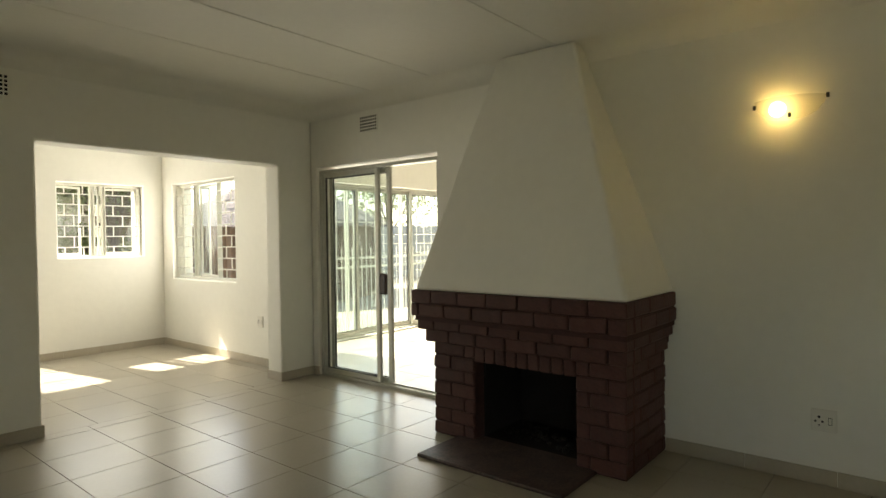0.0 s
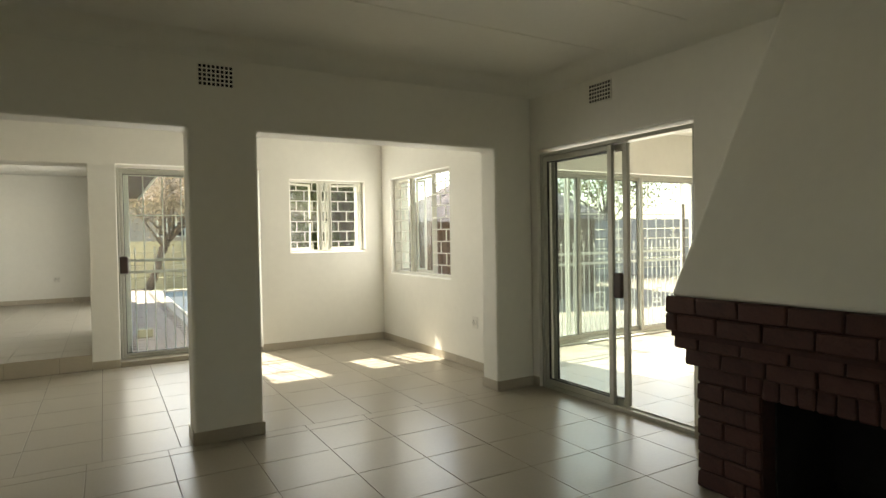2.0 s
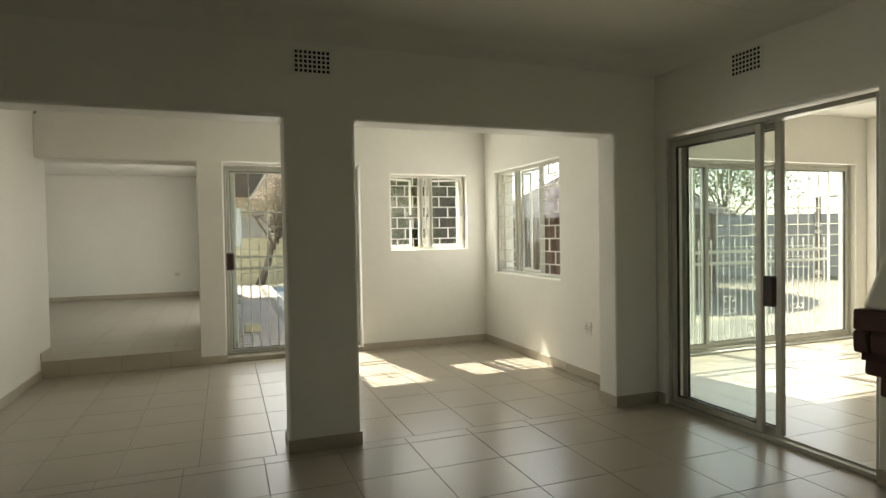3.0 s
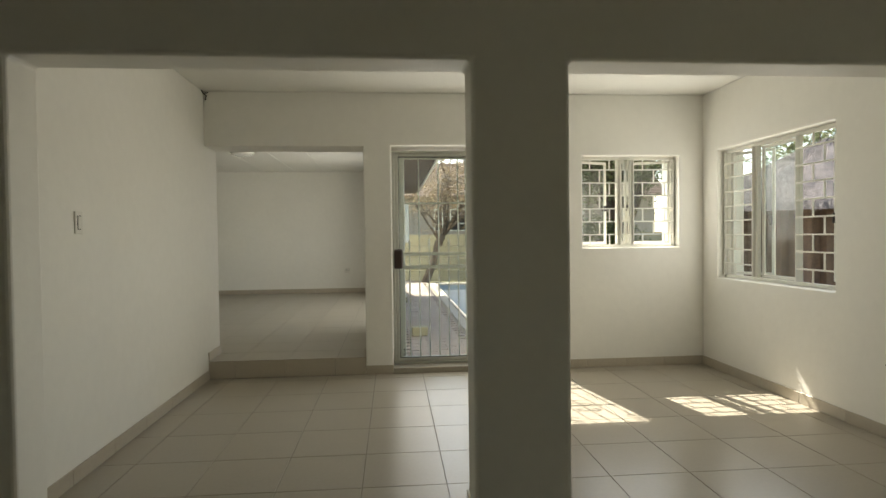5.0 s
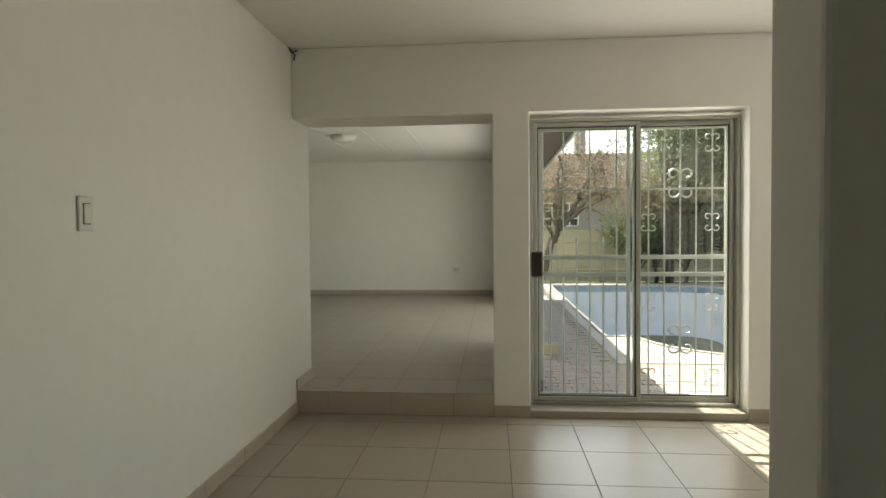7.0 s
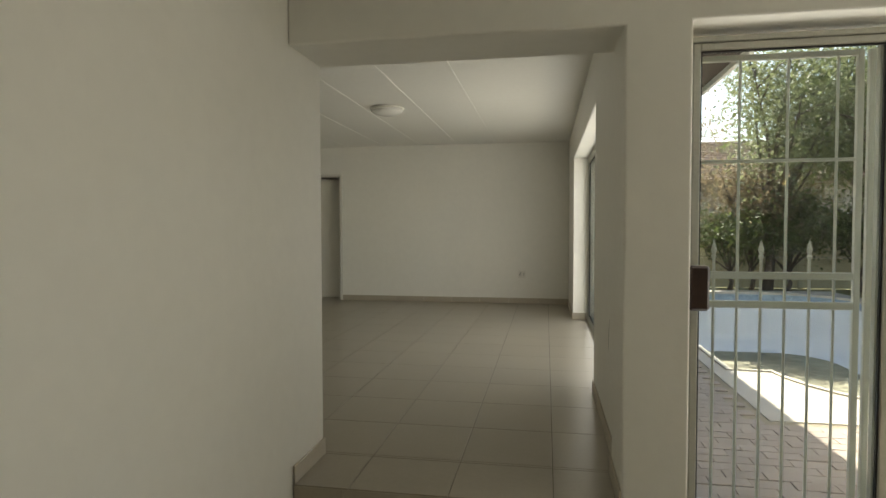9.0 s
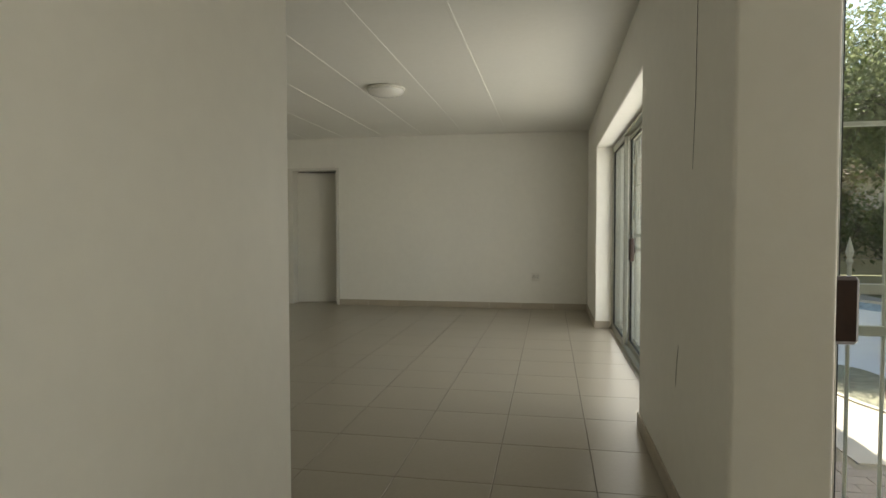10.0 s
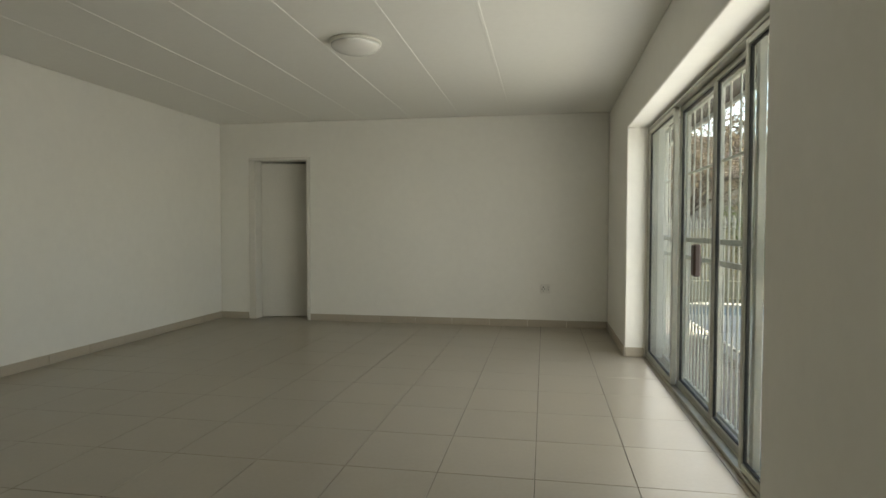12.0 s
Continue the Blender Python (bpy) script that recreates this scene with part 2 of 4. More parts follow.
# the hole in this unseen wall is added for the west fill lamp
wall("wall_living_west", "x", LX0 - 0.25, LX0, LY0, W1A, 0, CEIL, [(-2.8, -0.4, 0.9, 2.07)])
wall("wall_far_east", "x", RX1, RX1 + 0.36, W2B, 18.0, 0, CEIL, [(*SL3, UP - 0.012, 2.23)])
wall("wall_far_north", "y", RY1, RY1 + 0.2, RX0, RX1, UP, CEIL, [(-4.36, -3.61, UP, 2.185)])
wall("wall_far_west", "x", RX0 - 0.2, RX0, W2A, 18.0, 0, CEIL)
wall("wall_far_south", "y", W2A, W2B, RX0, MX0 - 0.2, 0, CEIL)
wall("wall_passage_end", "y", 17.8, 18.0, RX0, RX1, 0, CEIL)
wall("wall_sun_north", "y", SY1, SY1 + 0.22, MX1 + 0.27, SX1 + 0.2, 0, CEIL, [(4.05, 7.42, 0.02, 2.10)])
wall("wall_sun_east", "x", SX1, SX1 + 0.2, LY0, SY1, 0, CEIL)
wall("wall_sun_south", "y", LY0 - 0.2, LY0, LX1 + 0.22, SX1 + 0.2, 0, CEIL)
wall("wall_sun_return", "x", MX1 + 0.27, LX1 + 0.22, W1B, SY1, 0, CEIL, rounding=0)


def ceiling(name, x0, x1, y0, y1, strips, label, across=()):
    """Board ceiling with slim cover strips along y, or across it along x."""
    bm = bmesh.new()
    add_box(bm, x0, x1, y0, y1, CEIL, CEIL + 0.06)
    for s in strips:
        add_box(bm, s - 0.012, s + 0.012, y0 + 0.02, y1 - 0.02, CEIL - 0.004, CEIL + 0.002, bevel=0.0015)
    for s in across:
        add_box(bm, x0 + 0.02, x1 - 0.02, s - 0.018, s + 0.018, CEIL - 0.004, CEIL + 0.002, bevel=0.002)
    return tagged(finish(name, bm, CEILING), label, "ceiling", kind="structure")


ceiling("ceiling_living", LX0 - 0.25, LX1 + 0.25, LY0 - 0.2, W1B, [], "white board ceiling with slim cover strips", [-2.2, -1.1, 0.0, 1.1, 2.2, 3.33, 4.02])
ceiling("ceiling_middle", MX0 - 0.2, MX1 + 0.3, W1B, W2B, [], "white painted board ceiling of the middle room")
ceiling("ceiling_far", RX0 - 0.2, RX1 + 0.3, W2B, 18.0, [-4.1, -3.5, -2.9, -2.3, -1.7, -1.1], "white board ceiling with thin raised cover strips")
ceiling("ceiling_sun", LX1 + 0.25, SX1 + 0.2, LY0 - 0.2, SY1 + 0.22, [], "plain white ceiling of the sun room")



def cove(name, pts, r):
    """A concave plaster cove in the corner of wall and ceiling; pts: (x, y, inward x, inward y)."""
    bm = bmesh.new()
    rows = []
    for x, y, ix, iy in pts:
        row = [bm.verts.new((x + ix * (r - r * math.cos(a)), y + iy * (r - r * math.cos(a)), CEIL - r + r * math.sin(a))) for a in (math.pi / 2 * k / 8 for k in range(9))]
        rows.append(row)
    for a, b in zip(rows, rows[1:]):
        for k in range(8):
            bm.faces.new([a[k], a[k + 1], b[k + 1], b[k]])
    o = finish(name, bm, PLASTER)
    for p in o.data.polygons:
        p.use_smooth = len(p.vertices) == 4
    return tagged(o, "rounded white plaster cove under the ceiling", "cove", kind="structure")


cove("trim_cove_living", [(LX0, W1A - 0.001, 0, -1), (LX1 - 0.001, W1A - 0.001, -1, -1), (LX1 - 0.001, LY0, -1, 0)], 0.13)

# unseen slab added over the ceilings to block daylight; eaves and fascia outside
tagged(boxes("roof_slab", ROOFTILE, [(-3.7, 3.75, -3.4, 8.6, 2.74, 2.86), (-5.3, 0.95, 8.6, 18.5, 2.74, 2.86), (3.75, 8.1, -3.4, 6.9, 2.74, 2.86)]), "unseen slab above the ceilings, added to keep daylight out", "roof", kind="structure")
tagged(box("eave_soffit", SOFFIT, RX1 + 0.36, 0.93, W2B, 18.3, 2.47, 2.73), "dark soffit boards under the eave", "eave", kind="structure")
tagged(box("fascia_wing", FASCIA, 0.93, 0.96, W2B, 18.3, 2.43, 2.735), "white painted fascia board along the eave", "fascia", kind="structure")
tagged(box("eave_sun", FASCIA, MX1 + 0.3, 8.1, SY1 + 0.22, 6.88, 2.50, 2.73), "cream painted soffit over the sun room glazing", "eave", kind="structure")

# floors: grout beds under the tiles, slab of the far room with its step
tagged(boxes("floor_lower", GROUT, [(LX0 - 0.25, SX1, LY0 - 0.2, W2A, -0.15, -0.004)]), "grey grout bed of the lower tiled floor", "floor", kind="structure")
floor_lower = bpy.data.objects["floor_lower"]
floor_upper = tagged(boxes("floor_upper", GROUT, [(RX0, MX0, W2B, 18, -0.1, UP - 0.004), (MX0, 0.0, W2A + 0.012, W2B, -0.1, UP - 0.004), (MX0, RX1 + 0.35, W2B, 18, -0.1, UP - 0.004)]), "grey grout bed of the raised tiled floor", "floor", kind="structure")

# ---- garden ----
HOLE = (1.30, 5.85, 10.1, 19.6)   # the ground is cut away here for the pool
tagged(boxes("ground", GROUND, [(-60, HOLE[0], -60, 120, -0.5, -0.14), (HOLE[1], 80, -60, 120, -0.5, -0.14), (HOLE[0], HOLE[1], -60, HOLE[2], -0.5, -0.14), (HOLE[0], HOLE[1], HOLE[3], 120, -0.5, -0.14)]), "dry winter lawn and soil round the house", "ground", kind="structure")
terrace = tagged(boxes("terrace_bed", SAND, [(0.3, HOLE[0], 8.4, 20.5, -0.139, -0.075), (HOLE[0], 3.6, 8.4, HOLE[2], -0.139, -0.075)]), "sandy bed under the brick terrace", "terrace", kind="structure")
tagged(boxes("patio", SAND, [(3.6, 16.0, 6.42, HOLE[2], -0.139, -0.065), (HOLE[1], 16.0, HOLE[2], 16.0, -0.139, -0.065)]), "pale sandy patio beside the house", "patio", kind="structure")


def arc(cx, cy, r, a0, a1, n):
    """Points on a circle, angles in degrees."""
    return [(cx + r * math.cos(radians(a0 + (a1 - a0) * k / n)), cy + r * math.sin(radians(a0 + (a1 - a0) * k / n))) for k in range(n + 1)]


def sunken_pool():
    """An empty pool let into the terrace: paved rim, mosaic band, white walls, stained floor."""
    p = empty("swimming_pool", pose(3.4, 15.0, -0.07))
    bpy.context.view_layer.update()
    rim = [(1.46, 11.65), (1.85, 11.65)] + arc(3.25, 11.75, 1.4, 195, 270, 7) + arc(4.45, 11.45, 1.1, -90, 0, 6) + arc(4.35, 17.9, 1.2, 0, 90, 7) + arc(1.76, 18.8, 0.3, 90, 180, 4)
    n = len(rim)
    cx, cy = 3.5, 15.0

    def inset(d):
        res = []
        for i, (x, y) in enumerate(rim):
            (ax, ay), (bx, by) = rim[i - 1], rim[(i + 1) % n]
            t = Vector((bx - ax, by - ay)).normalized()
            res.append((x - t.y * d, y + t.x * d))
        return res

    def skin(name, rings, m, smooth=False):
        bm = bmesh.new()
        r = [[bm.verts.new((x - 3.4, y - 15.0, z + 0.07)) for x, y in ring] for ring, z in rings]
        for a, b in zip(r, r[1:]):
            for i in range(n):
                bm.faces.new([a[i], a[(i + 1) % n], b[(i + 1) % n], b[i]])
        if name == "pool_floor":
            bm.faces.new(r[-1])
        return finish(name, bm, m, p, smooth)

    edge = []
    for x, y in rim:   # from the rim out to the edge of the cut in the ground
        dx, dy = x - cx, y - cy
        k = min(((HOLE[1] if dx > 0 else HOLE[0]) - cx) / dx if dx else 9e9, ((HOLE[3] if dy > 0 else HOLE[2]) - cy) / dy if dy else 9e9)
        edge.append((cx + dx * k, cy + dy * k))
    corners = [(HOLE[a], HOLE[b]) for a in (0, 1) for b in (2, 3)]
    for c in corners:
        k = min(range(n), key=lambda i: (edge[i][0] - c[0]) ** 2 + (edge[i][1] - c[1]) ** 2)
        edge[k] = c
    skin("paved_rim", [(edge, -0.16), (edge, -0.066), (inset(-0.02), -0.066)], RIMSTONE)
    skin("coping", [(inset(-0.021), -0.10), (inset(-0.021), -0.050), (inset(0.03), -0.050), (inset(0.03), -0.10), (inset(0.002), -0.10)], RIMSTONE)
    skin("mosaic_band", [(inset(0.001), -0.10), (inset(0.002), -0.24)], POOLTILE)
    skin("pool_wall", [(inset(0.0), -0.24), (inset(0.02), -0.9), (inset(0.10), -1.2), (inset(0.30), -1.3)], POOLWHITE, True)
    skin("pool_floor", [(inset(0.29), -1.3), (inset(0.31), -1.302)], POOLFLOOR)
    return tagged(p, "empty sunken swimming pool with white walls and stained floor", "pool")


sunken_pool()


def panel_wall(name, origin, length, panels, rows, height, material, rz, label, post=0.12):
    """A precast wall: posts with concrete panels slotted between them."""
    w = empty(name, pose(*origin, 0, 0, rz))
    step, h = length / panels, height / rows
    bm = bmesh.new()
    add_box(bm, 0, step - post * 0.9, -0.02, 0.02, 0.012, h - 0.006, bevel=0.012)
    first = finish("panel", bm, material, w)
    me = first.data
    for i in range(panels):
        for j in range(rows):
            ob = first if i == j == 0 else new("panel", me)
            ob.parent, ob.location = w, (i * step + post * 0.45, 0, j * h)
    pm = None
    for i in range(panels + 1):
        if pm is None:
            o = box("post", material, -post / 2, post / 2, -0.07, 0.05, 0, height + 0.04, w, bevel=0.015)
            pm = o.data
        else:
            o = new("post", pm)
            o.parent = w
        o.location = (i * step, 0, 0)
    return tagged(w, label, "wall")


panel_wall("garden_wall", (-2.2, 20.9, -0.14), 19.8, 15, 4, 1.5, VIBRA, 0, "cream precast concrete panel garden wall with posts")
panel_wall("boundary_wall", (8.8, 17.2, -0.14), 18.0, 10, 6, 1.95, VIBRAGREY, -20, "weathered grey precast concrete panel boundary wall")


def tree(name, x, y, trunk_h, crown_r, crown_z, leaves, leaf_mat, seed, label, leaf=0.09, lean=0.3, squash=0.75, r0=0.13, shift=0.0):
    rng = random.Random(seed)
    t = empty(name, pose(x, y, -0.14))
    bm = bmesh.new()
    top = Vector((shift + rng.uniform(-lean, lean), rng.uniform(-lean, lean), trunk_h))
    tube(bm, [(0, 0, 0), (top.x * 0.3 + 0.05, top.y * 0.3, trunk_h * 0.4), (top.x * 0.6 - 0.04, top.y * 0.7, trunk_h * 0.75), tuple(top)], [r0, r0 * 0.8, r0 * 0.65, r0 * 0.5], 8)
    ends = []
    for i in range(13):
        a, el = rng.uniform(0, 6.28), rng.uniform(-0.15, 1.2)
        d = Vector((math.cos(a) * math.cos(el), math.sin(a) * math.cos(el), math.sin(el) * squash))
        L = crown_r * rng.uniform(0.6, 1.0)
        base = top * rng.uniform(0.65, 1.0)
        target = Vector((top.x + shift * 0.5, top.y, crown_z)) + d * L
        mid = base.lerp(target, 0.5) + Vector((rng.uniform(-.2, .2), rng.uniform(-.2, .2), rng.uniform(-0.1, 0.3)))
        tube(bm, [tuple(base), tuple(mid), tuple(target)], [r0 * 0.36, r0 * 0.2, 0.012], 5)
        ends.append((mid.lerp(target, 0.4), L))
        ends.append((target, L))
        for _ in range(4):
            s = mid.lerp(target, rng.uniform(0, 1))
            e = s + Vector((rng.uniform(-1, 1), rng.uniform(-1, 1), rng.uniform(-0.6, 0.8))) * crown_r * 0.4
            tube(bm, [tuple(s), tuple(s.lerp(e, 0.5) + Vector((0, 0, 0.08))), tuple(e)], [0.022, 0.014, 0.006], 4)
            ends.append((e, L))
    finish("trunk", bm, BARK, t, smooth=True)
    vs, fs = [], []
    for i in range(leaves):
        c, L = ends[rng.randrange(len(ends))]
        p = c + Vector((rng.gauss(0, 1), rng.gauss(0, 1), rng.gauss(0, 0.8))) * crown_r * 0.17
        q = Euler((rng.uniform(-1, 1), rng.uniform(-1, 1), rng.uniform(0, 6.28))).to_matrix()
        s = leaf * rng.uniform(0.6, 1.3)
        k = len(vs)
        vs += [p + q @ Vector(o) * s for o in ((-0.5, 0, 0), (0, -0.25, 0.05), (0.6, 0, 0), (0, 0.25, 0.05))]
        fs.append((k, k + 1, k + 2, k + 3))
    me = bpy.data.meshes.new("leaves")
    me.from_pydata(vs, [], fs)
    me.materials.append(leaf_mat)
    o = tagged(new("leaves", me), kind="stuff")
    o.parent = t
    return tagged(t, label, "tree")


tree("dry_tree", 1.2, 19.9, 1.7, 1.9, 2.6, 6500, LEAFDRY, 3, "half-bare garden tree with dry brown leaves", leaf=0.075, shift=0.9)
tree("olive_tree", 4.8, 20.3, 1.8, 2.7, 3.9, 18000, LEAFPALE, 5, "pale olive-green garden tree with twisting limbs", leaf=0.10)
tree("dry_shrub", 4.5, 20.45, 0.6, 1.3, 2.0, 5000, LEAFDRY, 41, "tall shrub with dry brown leaves before the wall", leaf=0.08, r0=0.06)
tree("olive_tree", 7.0, 18.6, 1.7, 2.2, 3.6, 8000, LEAFPALE, 31, "pale olive-green garden tree with fine leaves", leaf=0.085)
tree("shrub", 5.2, 20.2, 0.5, 1.2, 1.3, 4500, LEAF, 33, "dense green shrub before the garden wall", leaf=0.09, r0=0.06)
tree("shrub", 6.7, 20.2, 0.5, 1.2, 1.2, 4500, LEAF, 34, "dense green shrub before the garden wall", leaf=0.09, r0=0.06)
tree("shade_tree", 7.6, 20.1, 2.2, 2.9, 4.0, 6500, LEAF, 8, "dark green shade tree over the garden wall", leaf=0.14, r0=0.2)
tree("shrub", 4.0, 20.4, 0.5, 1.1, 1.3, 3500, LEAF, 9, "dense green shrub before the garden wall", leaf=0.10, r0=0.06)
tree("backdrop_tree", 12.5, 18.2, 2.0, 2.6, 3.6, 7000, LEAFPALE, 12, "pale green tree behind the boundary wall", leaf=0.13)
tree("backdrop_tree", 16.5, 16.6, 2.2, 2.6, 3.4, 6000, LEAFPALE, 14, "pale green tree behind the boundary wall", leaf=0.13)
tree("leafy_tree", 8.8, 22.5, 2.6, 3.2, 4.6, 8000, LEAF, 21, "tall green tree behind the garden wall", leaf=0.16, r0=0.2)


def neighbour_house():
    h = empty("neighbour_house", pose(0, 0, -0.14))
    boxes("house_wall", HOUSEWALL, [(-1.0, 13.0, 30.0, 36.0, 0, 3.5)], h)
    bm = bmesh.new()
    for sgn, ye, yr in ((0, 29.4, 33.0), (1, 36.6, 33.0)):
        n = 22
        for i in range(n):
            f0, f1 = i / n, (i + 1) / n
            y0, y1 = ye + (yr - ye) * f0, ye + (yr - ye) * f1
            z0, z1 = 3.3 + 1.95 * f0, 3.3 + 1.95 * f1
            a = [bm.verts.new(p) for p in ((-1.6, y0, z0 + 0.05), (13.6, y0, z0 + 0.05), (13.6, y1, z1), (-1.6, y1, z1))]
            b = [bm.verts.new(p) for p in ((-1.6, y0, z0 - 0.05), (13.6, y0, z0 - 0.05))]
            bm.faces.new(a)
            bm.faces.new([a[0], a[1], b[1], b[0]])
    finish("roof", bm, ROOFTILE, h)
    box("chimney", HOUSEWALL, 4.0, 4.5, 32.6, 33.2, 5.2, 6.6, h, bevel=0.02)
    for wx in (2.25, 7.5):
        box("pane", DARKHOLE, wx, wx + 1.5, 29.985, 29.995, 1.7, 2.7, h)
        items = [(wx + i * 0.375 - 0.03, wx + i * 0.375 + 0.03, 29.95, 29.984, 1.7, 2.7) for i in range(5)]
        items += [(wx + 0.031, wx + 1.47, 29.955, 29.98, z - 0.025, z + 0.025) for z in (1.7, 2.03, 2.36, 2.7)]
        boxes("window_frame", WHITESTEEL, items, h)
    return tagged(h, "neighbouring house with grey plaster walls and tiled roof", "house")


neighbour_house()


def thatched_hut():
    """An open garden hut: conical shaggy thatch on poles with a dark interior."""
    h = empty("thatched_hut", pose(8.6, 13.0, -0.065))
    h.scale = (1.05, 1.05, 0.76)
    rng = random.Random(4)
    bm = bmesh.new()
    n = 44
    rings = []
    for r, z in ((0.08, 4.1), (0.7, 3.72), (1.4, 3.25), (2.1, 2.76), (2.6, 2.42), (2.75, 2.27), (2.5, 2.3)):
        rings.append([bm.verts.new((math.cos(6.2832 * k / n) * (r + rng.uniform(-.05, .05)), math.sin(6.2832 * k / n) * (r + rng.uniform(-.05, .05)), z + rng.uniform(-.05, .05))) for k in range(n)])
    for a, b in zip(rings, rings[1:]):
        for k in range(n):
            bm.faces.new([a[k], a[(k + 1) % n], b[(k + 1) % n], b[k]])
    bm.faces.new(rings[0])
    finish("thatch_roof", bm, THATCH, h)
    vs, fs = [], []
    for i in range(5000):
        a, f = rng.uniform(0, 6.2832), rng.random() ** 0.6
        r = 0.1 + 2.7 * f
        z = 4.12 - 1.83 * f
        p = Vector((math.cos(a) * r, math.sin(a) * r, z + 0.03))
        d = Vector((math.cos(a) * 0.74, math.sin(a) * 0.74, -0.64)) * rng.uniform(0.15, 0.4)
        s = Vector((-math.sin(a), math.cos(a), rng.uniform(-.3, .3))) * 0.012
        k = len(vs)
        vs += [p - s, p + s, p + d + Vector((0, 0, rng.uniform(0, 0.06)))]
        fs.append((k, k + 1, k + 2))
    me = bpy.data.meshes.new("straw")
    me.from_pydata(vs, [], fs)
    me.materials.append(THATCH)
    o = tagged(new("straw", me), kind="stuff")
    o.parent = h
    for k in range(8):
        a = 6.2832 * k / 8
        bm = bmesh.new()
        tube(bm, [(2.3 * math.cos(a), 2.3 * math.sin(a), 0), (2.3 * math.cos(a), 2.3 * math.sin(a), 2.6)], 0.07, 8)
        finish("pole", bm, POLE, h)
    bm = bmesh.new()
    for k in range(40):
        a = 1.7 + 3.9 * k / 40
        add_box(bm, 2.1 * math.cos(a) - 0.12, 2.1 * math.cos(a) + 0.12, 2.1 * math.sin(a) - 0.12, 2.1 * math.sin(a) + 0.12, 0, 2.45)
    finish("timber_screen", bm, POLE, h)
    return tagged(h, "round garden hut with grey thatched roof on poles", "hut")


thatched_hut()

car = empty("carport", pose(17.5, 10.5, -0.14, 0, 0, -14))
for i in range(20):
    box("roof_sheet", FASCIA, -2.5 + i * 0.25, -2.5 + i * 0.25 + 0.245, -1.5, 2.0, 2.351 + 0.02 * (i % 2), 2.40 + 0.02 * (i % 2), car)
for px, py in ((-2.35, -1.35), (2.25, -1.35), (-2.35, 1.85), (2.25, 1.85)):
    box("post", POLE, px - 0.05, px + 0.05, py - 0.05, py + 0.05, 0, 2.35, car, bevel=0.006)
tagged(car, "carport with pale corrugated roof sheets", "carport")
mb = box("meter_box", WHITESTEEL, 0.392, 0.66, 16.6, 16.8, 1.15, 2.1, bevel=0.01)
tagged(mb, "white steel meter box on the outer wall", "meter box")
for yy, xx in ((10.5, 0.62), (14.6, 0.45)):
    tagged(box("loose_block", VIBRA, xx - 0.11, xx + 0.11, yy - 0.08, yy + 0.08, -0.062, 0.06, bevel=0.01), "pale concrete block lying on the terrace", "block", group="blocks on the terrace")

# ---- fireplace ----
FX, FY0, FY1 = 2.80, 1.50, 2.89   # brick body
COURSE = 0.0915
BOXY = (1.81, 2.54)
fire = empty("fireplace", pose(LX1, 2.2, 0))
inv = Matrix.Translation((-LX1, -2.2, 0))


def under(ob, top):
    """Hang a part, built at its place in the room, under its thing."""
    ob.parent = top
    ob.matrix_parent_inverse = top.matrix_world.inverted()
    return ob


fire.matrix_world = pose(LX1, 2.2, 0)
bpy.context.view_layer.update()
core = boxes("core", MORTAR, [(FX + 0.012, LX1 - 0.001, FY0 + 0.012, BOXY[0], 0, 0.69), (FX + 0.012, LX1 - 0.001, BOXY[1], FY1 - 0.012, 0, 0.69), (FX + 0.012, LX1 - 0.001, BOXY[0], BOXY[1], 0.62, 0.69),
                              (FX + 0.005, LX1 - 0.001, FY0 - 0.02, FY1 + 0.02, 0.69, 0.80), (FX - 0.135, LX1 - 0.001, FY0 - 0.055, FY1 + 0.045, 0.80, 1.0)])
under(core, fire)
under(boxes("firebox_lining", SOOT, [(LX1 - 0.06, LX1 - 0.003, BOXY[0], BOXY[1], 0, 0.62), (FX + 0.11, LX1 - 0.06, BOXY[0], BOXY[0] + 0.01, 0, 0.62), (FX + 0.11, LX1 - 0.06, BOXY[1] - 0.01, BOXY[1], 0, 0.62), (FX + 0.05, LX1 - 0.06, BOXY[0], BOXY[1], 0.0, 0.02), (FX + 0.11, LX1 - 0.06, BOXY[0], BOXY[1], 0.61, 0.622)]), fire)
ash = bmesh.new()
for k in range(40):
    rng = random.Random(k)
    px, py = rng.uniform(2.95, 3.3), rng.uniform(1.9, 2.45)
    bmesh.ops.create_icosphere(ash, subdivisions=1, radius=rng.uniform(0.012, 0.04), matrix=Matrix.Translation((px, py, 0.03)) @ Matrix.Diagonal((1, 1, 0.6, 1)))
tagged(under(finish("ash", ash, SOOT), fire), kind="stuff")
brick_mesh = {}


def brick(lx, ly, lz, cx, cy, cz, k):
    """One brick with worn edges; alike bricks share a mesh."""
    key = (round(lx, 3), round(ly, 3), round(lz, 3), k % 3)
    if key not in brick_mesh:
        bm = bmesh.new()
        add_box(bm, -lx / 2, lx / 2, -ly / 2, ly / 2, -lz / 2, lz / 2, bevel=0.007)
        r = random.Random(k % 3)
        for v in bm.verts:
            v.co += Vector((r.uniform(-1, 1), r.uniform(-1, 1), r.uniform(-1, 1))) * 0.003
        me = bpy.data.meshes.new("brick")
        bm.to_mesh(me)
        bm.free()
        me.materials.append(BRICK)
        brick_mesh[key] = me
    o = new("brick", brick_mesh[key])
    o.parent = fire
    o.matrix_parent_inverse = fire.matrix_world.inverted()
    o.location = (cx, cy, cz)


